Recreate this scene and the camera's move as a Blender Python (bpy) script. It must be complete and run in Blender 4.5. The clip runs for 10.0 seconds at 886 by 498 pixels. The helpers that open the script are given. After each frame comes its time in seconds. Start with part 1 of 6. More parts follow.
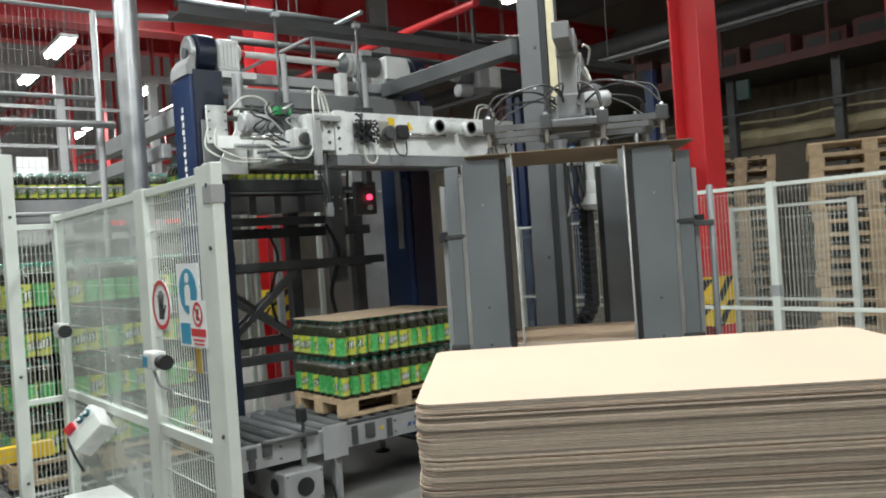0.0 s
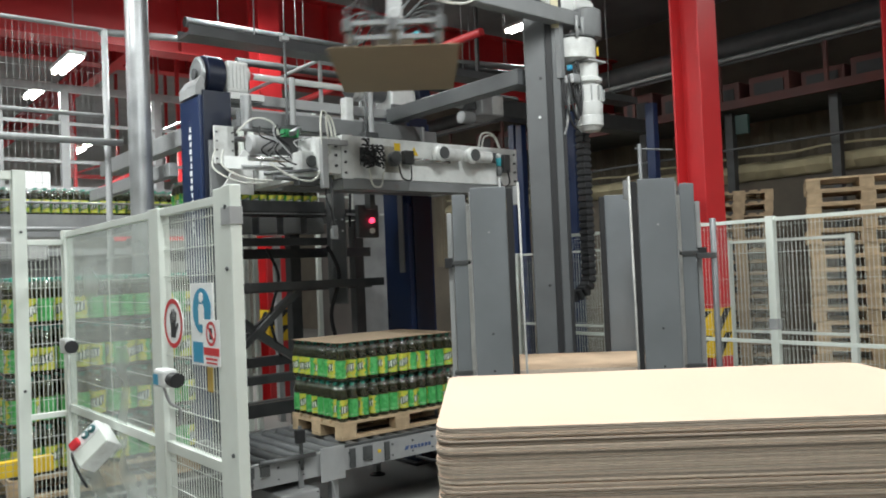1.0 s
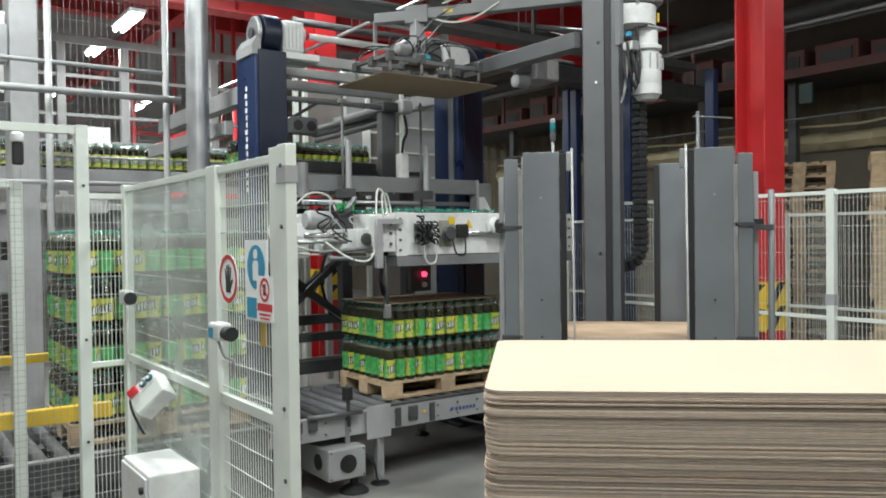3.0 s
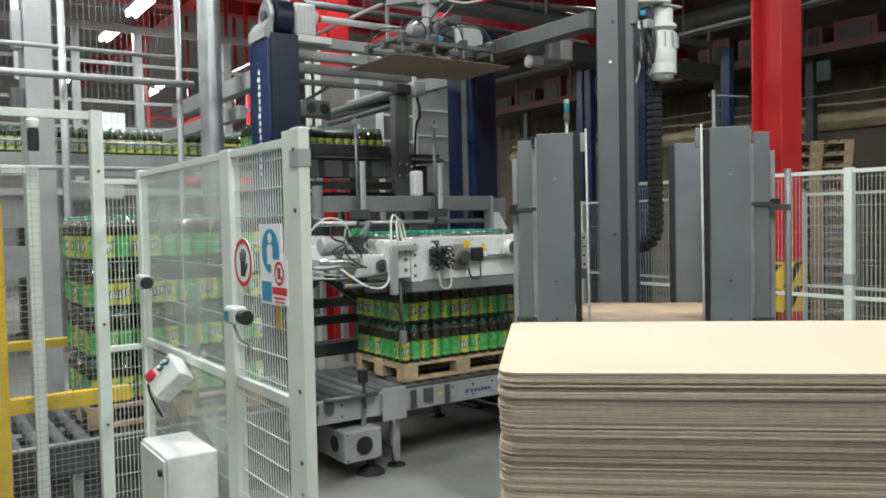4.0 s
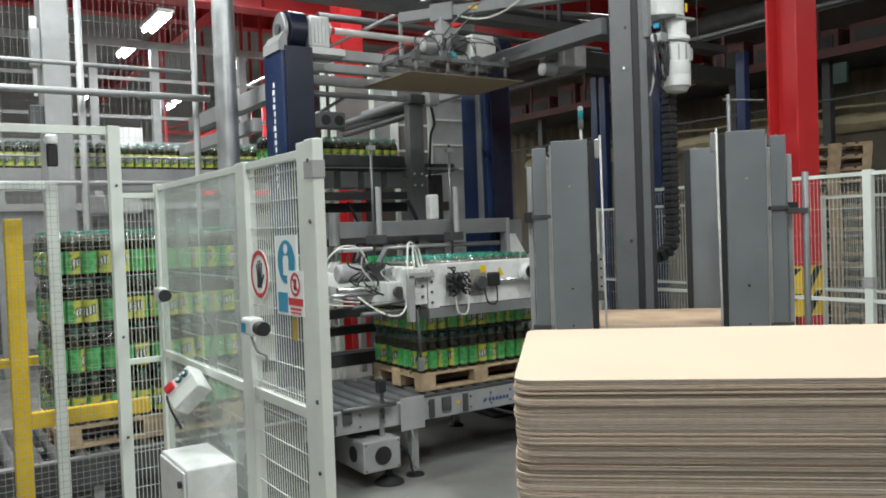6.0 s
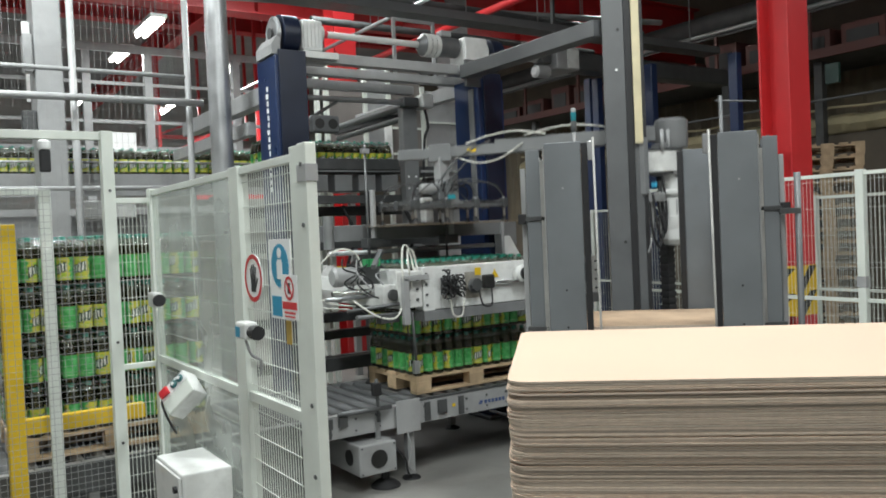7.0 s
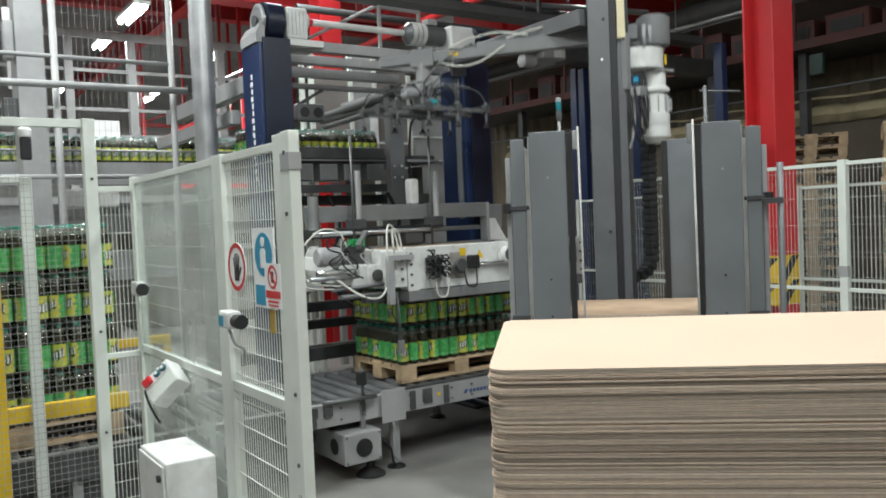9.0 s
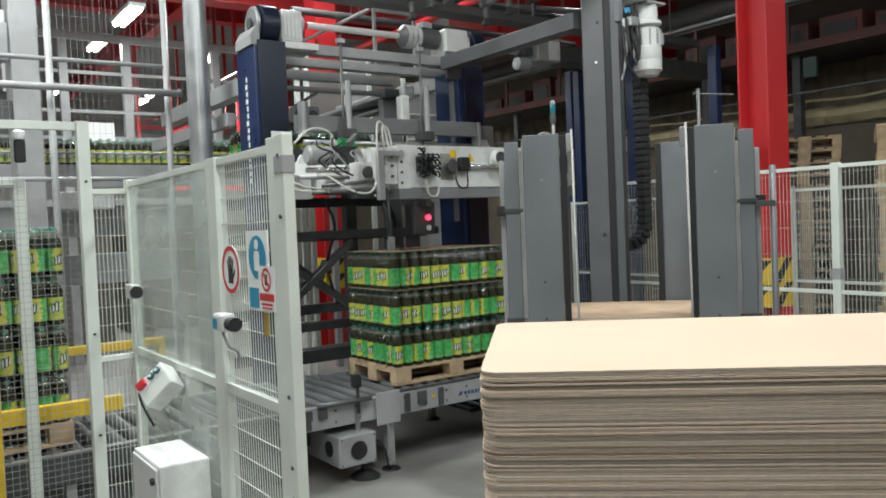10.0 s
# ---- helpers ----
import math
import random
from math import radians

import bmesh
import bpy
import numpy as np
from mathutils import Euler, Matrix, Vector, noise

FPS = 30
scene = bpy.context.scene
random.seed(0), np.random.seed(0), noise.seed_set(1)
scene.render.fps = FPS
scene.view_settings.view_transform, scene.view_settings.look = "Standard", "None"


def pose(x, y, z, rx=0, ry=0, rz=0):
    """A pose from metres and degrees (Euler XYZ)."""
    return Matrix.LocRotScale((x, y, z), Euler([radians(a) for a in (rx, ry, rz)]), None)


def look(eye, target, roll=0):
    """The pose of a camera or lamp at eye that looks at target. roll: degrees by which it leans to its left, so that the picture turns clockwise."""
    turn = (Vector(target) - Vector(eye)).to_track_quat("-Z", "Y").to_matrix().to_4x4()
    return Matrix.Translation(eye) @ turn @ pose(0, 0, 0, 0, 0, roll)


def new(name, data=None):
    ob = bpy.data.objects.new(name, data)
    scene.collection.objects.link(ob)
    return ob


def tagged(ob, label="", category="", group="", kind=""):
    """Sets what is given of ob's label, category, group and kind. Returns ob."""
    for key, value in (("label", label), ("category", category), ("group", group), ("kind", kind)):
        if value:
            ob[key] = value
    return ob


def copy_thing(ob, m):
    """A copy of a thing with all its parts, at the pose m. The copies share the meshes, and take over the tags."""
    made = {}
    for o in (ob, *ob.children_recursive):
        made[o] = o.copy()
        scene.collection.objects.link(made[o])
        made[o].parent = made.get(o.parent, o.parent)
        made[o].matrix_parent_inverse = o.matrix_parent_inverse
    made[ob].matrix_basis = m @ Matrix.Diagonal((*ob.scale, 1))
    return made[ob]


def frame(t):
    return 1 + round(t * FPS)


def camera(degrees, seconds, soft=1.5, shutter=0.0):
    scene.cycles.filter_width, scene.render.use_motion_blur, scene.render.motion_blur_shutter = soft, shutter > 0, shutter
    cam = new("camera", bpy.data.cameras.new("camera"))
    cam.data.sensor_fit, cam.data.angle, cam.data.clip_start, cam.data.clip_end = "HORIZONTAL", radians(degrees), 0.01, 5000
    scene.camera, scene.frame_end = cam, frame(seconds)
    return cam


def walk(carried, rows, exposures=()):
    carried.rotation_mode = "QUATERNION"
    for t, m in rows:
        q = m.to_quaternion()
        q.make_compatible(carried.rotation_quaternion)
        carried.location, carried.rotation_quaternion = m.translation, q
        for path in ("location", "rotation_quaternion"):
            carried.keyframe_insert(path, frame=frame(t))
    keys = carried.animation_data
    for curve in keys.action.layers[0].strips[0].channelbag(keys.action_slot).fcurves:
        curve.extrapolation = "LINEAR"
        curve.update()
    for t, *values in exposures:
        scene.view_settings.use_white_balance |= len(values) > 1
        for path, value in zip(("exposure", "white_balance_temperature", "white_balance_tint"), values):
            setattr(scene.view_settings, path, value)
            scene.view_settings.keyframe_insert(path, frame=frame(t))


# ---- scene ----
cam = camera(57.5, 10.0, soft=1.8, shutter=0.5)
PATH = [
    (0, (0.089, -0.004, 1.893), (1.334, 1.561, 1.887), -3.9),
    (0.5, (0.035, -0.008, 1.903), (1.322, 1.523, 1.934), -2.9),
    (1, (0.008, -0.006, 1.904), (1.266, 1.548, 1.957), -2.4),
    (1.5, (-0.002, -0.007, 1.903), (1.21, 1.583, 1.944), -1.7),
    (2, (-0.002, -0.012, 1.902), (1.189, 1.595, 1.932), -1.4),
    (2.5, (-0.003, -0.008, 1.9), (1.173, 1.61, 1.903), -0.9),
    (4, (0.002, -0.003, 1.901), (1.132, 1.646, 1.826), -1.2),
    (4.5, (0.003, -0.003, 1.9), (1.12, 1.655, 1.833), -1.5),
    (5, (0.003, -0.005, 1.899), (1.108, 1.661, 1.838), -1.8),
    (5.5, (0.004, -0.006, 1.9), (1.101, 1.666, 1.843), -1.9),
    (7, (0.01, -0.016, 1.899), (1.116, 1.65, 1.854), -2.5),
    (7.5, (0.01, -0.017, 1.899), (1.123, 1.644, 1.848), -2.7),
    (8, (0.012, -0.015, 1.897), (1.134, 1.64, 1.84), -2.5),
    (8.5, (0.016, -0.016, 1.894), (1.145, 1.634, 1.83), -2.5),
    (9, (0.018, -0.021, 1.896), (1.15, 1.626, 1.824), -2.4),
    (9.5, (0.021, -0.028, 1.897), (1.157, 1.616, 1.824), -2.4),
    (10, (0.02, -0.033, 1.898), (1.161, 1.608, 1.831), -2.4),
]
EXPOSURES = ((0, -0.13), (1.0, -0.03), (2.0, 0.03), (2.5, 0.0), (4.0, -0.14), (5.0, -0.18), (10.0, -0.20))
walk(cam, [(t, look(e, g, r)) for t, e, g, r in PATH], EXPOSURES)


# ---------------------------------------------------------------- world and light
world = bpy.data.worlds.new("world")
scene.world = world
world.use_nodes = True
world.node_tree.nodes["Background"].inputs[0].default_value = (0.75, 0.85, 1.0, 1)
world.node_tree.nodes["Background"].inputs[1].default_value = 0.15


# ---------------------------------------------------------------- materials
def mat(name, color, rough=0.5, metal=0.0, var=0.12, scale=6.0, bump=0.0, spec=0.5, dirt=0.0, dirt_color=(0.12, 0.10, 0.08), coat=0.0):
    m = bpy.data.materials.new(name)
    m.use_nodes = True
    nt = m.node_tree
    b = nt.nodes["Principled BSDF"]
    b.inputs["Roughness"].default_value = rough
    b.inputs["Metallic"].default_value = metal
    b.inputs["Specular IOR Level"].default_value = spec
    b.inputs["Coat Weight"].default_value = coat
    tc = nt.nodes.new("ShaderNodeTexCoord")
    n1 = nt.nodes.new("ShaderNodeTexNoise")
    n1.inputs["Scale"].default_value = scale
    n1.inputs["Detail"].default_value = 6
    nt.links.new(tc.outputs["Object"], n1.inputs["Vector"])
    mul = nt.nodes.new("ShaderNodeMapRange")
    mul.inputs["From Min"].default_value, mul.inputs["From Max"].default_value = 0.3, 0.7
    mul.inputs["To Min"].default_value, mul.inputs["To Max"].default_value = 1 - var, 1 + var
    nt.links.new(n1.outputs["Fac"], mul.inputs["Value"])
    hsv = nt.nodes.new("ShaderNodeHueSaturation")
    hsv.inputs["Color"].default_value = (*color, 1)
    nt.links.new(mul.outputs["Result"], hsv.inputs["Value"])
    last = hsv.outputs["Color"]
    if dirt:
        n2 = nt.nodes.new("ShaderNodeTexNoise")
        n2.inputs["Scale"].default_value = scale * 0.35
        n2.inputs["Detail"].default_value = 10
        n2.inputs["Roughness"].default_value = 0.7
        nt.links.new(tc.outputs["Object"], n2.inputs["Vector"])
        ramp = nt.nodes.new("ShaderNodeMapRange")
        ramp.inputs["From Min"].default_value, ramp.inputs["From Max"].default_value = 0.5, 0.72
        ramp.inputs["To Min"].default_value, ramp.inputs["To Max"].default_value = 0, dirt
        nt.links.new(n2.outputs["Fac"], ramp.inputs["Value"])
        mix = nt.nodes.new("ShaderNodeMix")
        mix.data_type = "RGBA"
        mix.inputs["B"].default_value = (*dirt_color, 1)
        nt.links.new(ramp.outputs["Result"], mix.inputs["Factor"])
        nt.links.new(last, mix.inputs["A"])
        last = mix.outputs["Result"]
    nt.links.new(last, b.inputs["Base Color"])
    rr = nt.nodes.new("ShaderNodeMapRange")
    rr.inputs["From Min"].default_value, rr.inputs["From Max"].default_value = 0.3, 0.7
    rr.inputs["To Min"].default_value, rr.inputs["To Max"].default_value = max(0.02, rough - 0.08), min(1, rough + 0.08)
    nt.links.new(n1.outputs["Fac"], rr.inputs["Value"])
    nt.links.new(rr.outputs["Result"], b.inputs["Roughness"])
    if bump:
        n3 = nt.nodes.new("ShaderNodeTexNoise")
        n3.inputs["Scale"].default_value = scale * 12
        n3.inputs["Detail"].default_value = 4
        nt.links.new(tc.outputs["Object"], n3.inputs["Vector"])
        bp = nt.nodes.new("ShaderNodeBump")
        bp.inputs["Strength"].default_value = bump
        bp.inputs["Distance"].default_value = 0.004
        nt.links.new(n3.outputs["Fac"], bp.inputs["Height"])
        nt.links.new(bp.outputs["Normal"], b.inputs["Normal"])
    return m


def glow(name, color, strength):
    m = bpy.data.materials.new(name)
    m.use_nodes = True
    b = m.node_tree.nodes["Principled BSDF"]
    b.inputs["Base Color"].default_value = (*color, 1)
    b.inputs["Emission Color"].default_value = (*color, 1)
    b.inputs["Emission Strength"].default_value = strength
    return m


M_CONCRETE = mat("polished_concrete", (0.28, 0.275, 0.26), 0.45, var=0.2, scale=1.6, bump=0.15, dirt=0.7, dirt_color=(0.16, 0.15, 0.13))
M_CEIL = mat("ceiling_sheet", (0.31, 0.305, 0.305), 0.7, var=0.2, scale=1.0)
M_WALL_GREY = mat("cladding_grey", (0.45, 0.45, 0.43), 0.6, var=0.1, scale=1.0, dirt=0.3)
M_WALL_DARK = mat("cladding_brown", (0.16, 0.135, 0.105), 0.7, var=0.25, scale=0.9, dirt=0.5, dirt_color=(0.06, 0.05, 0.04))
M_RED = mat("red_paint", (0.60, 0.030, 0.035), 0.42, var=0.08, scale=3, bump=0.1, dirt=0.15, dirt_color=(0.35, 0.02, 0.02))
M_FENCE = mat("white_powder_coat", (0.70, 0.74, 0.69), 0.45, var=0.06, scale=5, dirt=0.25, dirt_color=(0.45, 0.46, 0.42))
M_GREY = mat("grey_machine_paint", (0.20, 0.205, 0.21), 0.42, var=0.1, scale=4, bump=0.08, dirt=0.35, dirt_color=(0.10, 0.10, 0.10))
M_COL = mat("mid_grey_paint", (0.115, 0.12, 0.125), 0.42, var=0.1, scale=4, bump=0.08, dirt=0.35, dirt_color=(0.08, 0.08, 0.08))
M_MAG = mat("blue_grey_sheet", (0.19, 0.205, 0.22), 0.4, var=0.1, scale=3, bump=0.08, dirt=0.35, dirt_color=(0.15, 0.155, 0.16))
M_LGREY = mat("light_grey_paint", (0.36, 0.365, 0.37), 0.42, var=0.1, scale=5, bump=0.08, dirt=0.4, dirt_color=(0.16, 0.16, 0.155))
M_DGREY = mat("dark_grey_steel", (0.072, 0.075, 0.077), 0.45, var=0.2, scale=6, dirt=0.4, dirt_color=(0.03, 0.03, 0.03))
M_BLUE = mat("dark_blue_paint", (0.010, 0.026, 0.085), 0.35, var=0.1, scale=4, dirt=0.2, dirt_color=(0.015, 0.022, 0.045))
M_NAVY = mat("blue_black_paint", (0.008, 0.013, 0.032), 0.4, var=0.15, scale=5)
M_WHITE = mat("white_machine_paint", (0.72, 0.73, 0.72), 0.38, var=0.06, scale=9, bump=0.05, dirt=0.6, dirt_color=(0.30, 0.29, 0.27))
M_STEEL = mat("galvanised_steel", (0.42, 0.43, 0.44), 0.35, metal=0.7, var=0.15, scale=5, dirt=0.2, dirt_color=(0.25, 0.25, 0.25))
M_ROLLER = mat("dull_roller_steel", (0.16, 0.165, 0.17), 0.45, metal=0.5, var=0.2, scale=6, dirt=0.5, dirt_color=(0.09, 0.09, 0.09))
M_CHROME = mat("polished_steel", (0.7, 0.7, 0.7), 0.18, metal=1.0, var=0.06, scale=10)
M_RUBBER = mat("black_rubber", (0.018, 0.018, 0.02), 0.6, var=0.2, scale=20)
M_CABLE = mat("white_hose", (0.62, 0.62, 0.57), 0.45, var=0.05, scale=20)
M_YELLOW = mat("yellow_paint", (0.78, 0.52, 0.02), 0.42, var=0.08, scale=6, dirt=0.35, dirt_color=(0.4, 0.27, 0.04))
M_BLACK = mat("black_paint", (0.02, 0.02, 0.02), 0.5, var=0.2, scale=8)
M_WOOD = mat("pale_pallet_wood", (0.58, 0.43, 0.27), 0.75, var=0.22, scale=9, bump=0.3, dirt=0.4, dirt_color=(0.36, 0.25, 0.15))
M_PADTOP = mat("cream_board", (0.62, 0.455, 0.345), 0.75, var=0.03, scale=3, bump=0.05)
M_PADEDGE = mat("corrugated_edge", (0.66, 0.55, 0.45), 0.9, var=0.10, scale=60, bump=0.5)


def vary_by_piece(m, lo, hi):
    """Each piece a little lighter or darker than the next."""
    nt = m.node_tree
    b = nt.nodes["Principled BSDF"]
    link = b.inputs["Base Color"].links[0]
    oi, mr, hs = nt.nodes.new("ShaderNodeObjectInfo"), nt.nodes.new("ShaderNodeMapRange"), nt.nodes.new("ShaderNodeHueSaturation")
    mr.inputs["To Min"].default_value, mr.inputs["To Max"].default_value = lo, hi
    nt.links.new(oi.outputs["Random"], mr.inputs["Value"])
    nt.links.new(mr.outputs["Result"], hs.inputs["Value"])
    nt.links.new(link.from_socket, hs.inputs["Color"])
    nt.links.new(hs.outputs["Color"], b.inputs["Base Color"])


vary_by_piece(M_PADEDGE, 0.50, 1.22)
vary_by_piece(M_WOOD, 0.78, 1.12)
M_PADDARK = mat("brown_board", (0.30, 0.225, 0.15), 0.85, var=0.06, scale=4, bump=0.1)
M_CAP = mat("green_cap", (0.025, 0.31, 0.22), 0.3, var=0.05, scale=30)
M_SIGNWHITE = mat("sign_white", (0.88, 0.89, 0.89), 0.35, var=0.03)
M_SIGNRED = mat("sign_red", (0.62, 0.03, 0.04), 0.35, var=0.05)
M_SIGNBLUE = mat("sign_blue", (0.025, 0.29, 0.48), 0.35, var=0.05)
M_SIGNBLACK = mat("sign_black", (0.02, 0.02, 0.025), 0.4, var=0.05)
M_FAR = mat("drab_olive_paint", (0.17, 0.16, 0.135), 0.55, var=0.2, scale=3, dirt=0.4)
M_CREAM = mat("cream_sheeting", (0.50, 0.44, 0.28), 0.4, var=0.15, scale=3, bump=0.4)
M_BRICKRED = mat("faded_red_crate", (0.10, 0.034, 0.028), 0.6, var=0.25, scale=3)
M_GREENWIRE = mat("green_plastic", (0.03, 0.30, 0.10), 0.4)
M_TUBE = glow("tube_glow", (1.0, 0.98, 0.93), 14.0)
M_REDLAMP = glow("red_lamp_glow", (1.0, 0.05, 0.12), 3.0)


# ---------------------------------------------------------------- mesh tools
def bm_box(bm, x0, y0, z0, x1, y1, z1, m=None, mi=0):
    vs = [bm.verts.new(v) for v in ((x0, y0, z0), (x1, y0, z0), (x1, y1, z0), (x0, y1, z0), (x0, y0, z1), (x1, y0, z1), (x1, y1, z1), (x0, y1, z1))]
    if m is not None:
        for v in vs:
            v.co = m @ v.co
    for q in ((3, 2, 1, 0), (4, 5, 6, 7), (0, 1, 5, 4), (1, 2, 6, 5), (2, 3, 7, 6), (3, 0, 4, 7)):
        f = bm.faces.new([vs[i] for i in q])
        f.material_index = mi
    return vs


def box(x0, y0, z0, x1, y1, z1, bevel=0.0, m=None):
    bm = bmesh.new()
    bm_box(bm, min(x0, x1), min(y0, y1), min(z0, z1), max(x0, x1), max(y0, y1), max(z0, z1), m)
    if bevel:
        bmesh.ops.bevel(bm, geom=list(bm.edges), offset=bevel, segments=2, affect="EDGES", profile=0.5)
    return bm


def bm_rod(bm, a, b, r, n=8, r2=None, mi=0, smooth=True):
    a, b = Vector(a), Vector(b)
    r2 = r if r2 is None else r2
    q = (b - a).to_track_quat("Z", "Y")
    ra = [bm.verts.new(a + q @ Vector((r * math.cos(i * math.tau / n), r * math.sin(i * math.tau / n), 0))) for i in range(n)]
    rb = [bm.verts.new(b + q @ Vector((r2 * math.cos(i * math.tau / n), r2 * math.sin(i * math.tau / n), 0))) for i in range(n)]
    for i in range(n):
        f = bm.faces.new((ra[i], ra[(i + 1) % n], rb[(i + 1) % n], rb[i]))
        f.smooth, f.material_index = smooth, mi
    bm.faces.new(ra[::-1]).material_index = mi
    bm.faces.new(rb).material_index = mi
    return bm


def rod(a, b, r, n=12, r2=None):
    return bm_rod(bmesh.new(), a, b, r, n, r2)


def lathe(profile, n=16, axis="z", at=(0, 0, 0)):
    """Profile rows of (radius, height) turned about an axis."""
    bm = bmesh.new()
    turn = {"z": Matrix(), "x": pose(0, 0, 0, 0, 90, 0), "y": pose(0, 0, 0, -90, 0, 0)}[axis]
    m = Matrix.Translation(at) @ turn
    rings = [[bm.verts.new(m @ Vector((r * math.cos(i * math.tau / n), r * math.sin(i * math.tau / n), h))) for i in range(n)] for r, h in profile]
    for a, b in zip(rings, rings[1:]):
        for i in range(n):
            bm.faces.new((a[i], a[(i + 1) % n], b[(i + 1) % n], b[i])).smooth = True
    bm.faces.new(rings[0][::-1])
    bm.faces.new(rings[-1])
    return bm


def bm_pipe(bm, points, r, n=8):
    """A smooth tube along points."""
    pts = [Vector(p) for p in points]
    fine = []
    for i in range(len(pts) - 1):
        p0, p1, p2, p3 = pts[max(i - 1, 0)], pts[i], pts[i + 1], pts[min(i + 2, len(pts) - 1)]
        for k in range(6):
            s = k / 6
            fine.append(0.5 * ((2 * p1) + (p2 - p0) * s + (2 * p0 - 5 * p1 + 4 * p2 - p3) * s * s + (3 * p1 - p0 - 3 * p2 + p3) * s ** 3))
    fine.append(pts[-1])
    rings = []
    for i, p in enumerate(fine):
        d = fine[min(i + 1, len(fine) - 1)] - fine[max(i - 1, 0)]
        side = d.cross(Vector((0.31, 0.2, 1))).normalized()
        up = side.cross(d).normalized()
        rings.append([bm.verts.new(p + r * (math.cos(j * math.tau / n) * side + math.sin(j * math.tau / n) * up)) for j in range(n)])
    for a, b in zip(rings, rings[1:]):
        for j in range(n):
            bm.faces.new((a[j], a[(j + 1) % n], b[(j + 1) % n], b[j])).smooth = True
    bm.faces.new(rings[0][::-1])
    bm.faces.new(rings[-1])
    return bm


def pipe(points, r, n=8):
    return bm_pipe(bmesh.new(), points, r, n)


def prism(points, depth, m=None):
    """An outline in x, z pushed along y by depth."""
    bm = bmesh.new()
    a = [bm.verts.new((x, 0, z)) for x, z in points]
    b = [bm.verts.new((x, depth, z)) for x, z in points]
    bm.faces.new(a)
    bm.faces.new(b[::-1])
    for i in range(len(a)):
        j = (i + 1) % len(a)
        bm.faces.new((a[j], a[i], b[i], b[j]))
    if m is not None:
        bm.transform(m)
    return bm


def finish(bm, name, mats):
    bmesh.ops.recalc_face_normals(bm, faces=list(bm.faces))
    for e in bm.edges:
        if len(e.link_faces) == 2 and e.calc_face_angle(0.0) > 0.62:
            e.smooth = False
    me = bpy.data.meshes.new(name)
    bm.to_mesh(me)
    bm.free()
    for m in (mats if isinstance(mats, (list, tuple)) else [mats]):
        me.materials.append(m)
    return me


def part(name, bm, material, parent, label="", kind=""):
    ob = new(name, finish(bm, name, material))
    ob.parent = parent
    return tagged(ob, label=label, kind=kind)


def thing(name, label, category, m=None, group="", kind=""):
    ob = new(name)
    if m is not None:
        ob.matrix_basis = m
    return tagged(ob, label, category, group, kind)


def solid(name, bm, material, label, category="", kind="", group=""):
    return tagged(new(name, finish(bm, name, material)), label, category, group, kind)


def wire_mesh(origin, along, width, z0, z1, dv, dh, r=0.0018):
    """Welded wire mesh: uprights every dv, cross wires every dh."""
    bm = bmesh.new()
    o, u = Vector(origin), Vector(along).normalized()
    side = Vector((-u.y, u.x, 0))
    for i in range(int(width / dv) + 1):
        p = o + u * min(i * dv, width)
        vs = []
        for z in (z0, z1):
            vs.append([bm.verts.new((p + u * a * r + side * b * r) * Vector((1, 1, 0)) + Vector((0, 0, z))) for a, b in ((-1, -1), (1, -1), (1, 1), (-1, 1))])
        for j in range(4):
            bm.faces.new((vs[0][j], vs[0][(j + 1) % 4], vs[1][(j + 1) % 4], vs[1][j]))
    for i in range(int((z1 - z0) / dh) + 1):
        z = z0 + i * dh
        vs = []
        for s in (0, width):
            vs.append([bm.verts.new(o * Vector((1, 1, 0)) + u * s + side * (a * r + 2 * r) + Vector((0, 0, z + b * r))) for a, b in ((-1, -1), (1, -1), (1, 1), (-1, 1))])
        for j in range(4):
            bm.faces.new((vs[0][j], vs[0][(j + 1) % 4], vs[1][(j + 1) % 4], vs[1][j]))
    return bm


# ---------------------------------------------------------------- hall
def hall():
    solid("floor", box(-8, -6, -0.2, 26, 30, 0), M_CONCRETE, "worn grey polished concrete hall floor", kind="structure")
    solid("ceiling", box(-8, -6, 7.0, 26, 30, 7.2), M_CEIL, "dark grey steel sheet hall ceiling", kind="structure")
    solid("wall_north", box(-8.2, 30, 0, 26.2, 30.2, 7.0), M_WALL_GREY, "pale grey clad hall wall", kind="structure")
    solid("wall_south", box(-8.2, -6.2, 0, 26.2, -6, 7.0), M_WALL_GREY, "pale grey clad hall wall", kind="structure")
    solid("wall_west", box(-8.2, -6, 0, -8, 30, 7.0), M_WALL_GREY, "pale grey clad hall wall", kind="structure")
    solid("wall_east", box(14.5, -6, 0, 14.7, 30, 7.0), M_WALL_DARK, "dark brown clad hall wall", kind="structure")


hall()


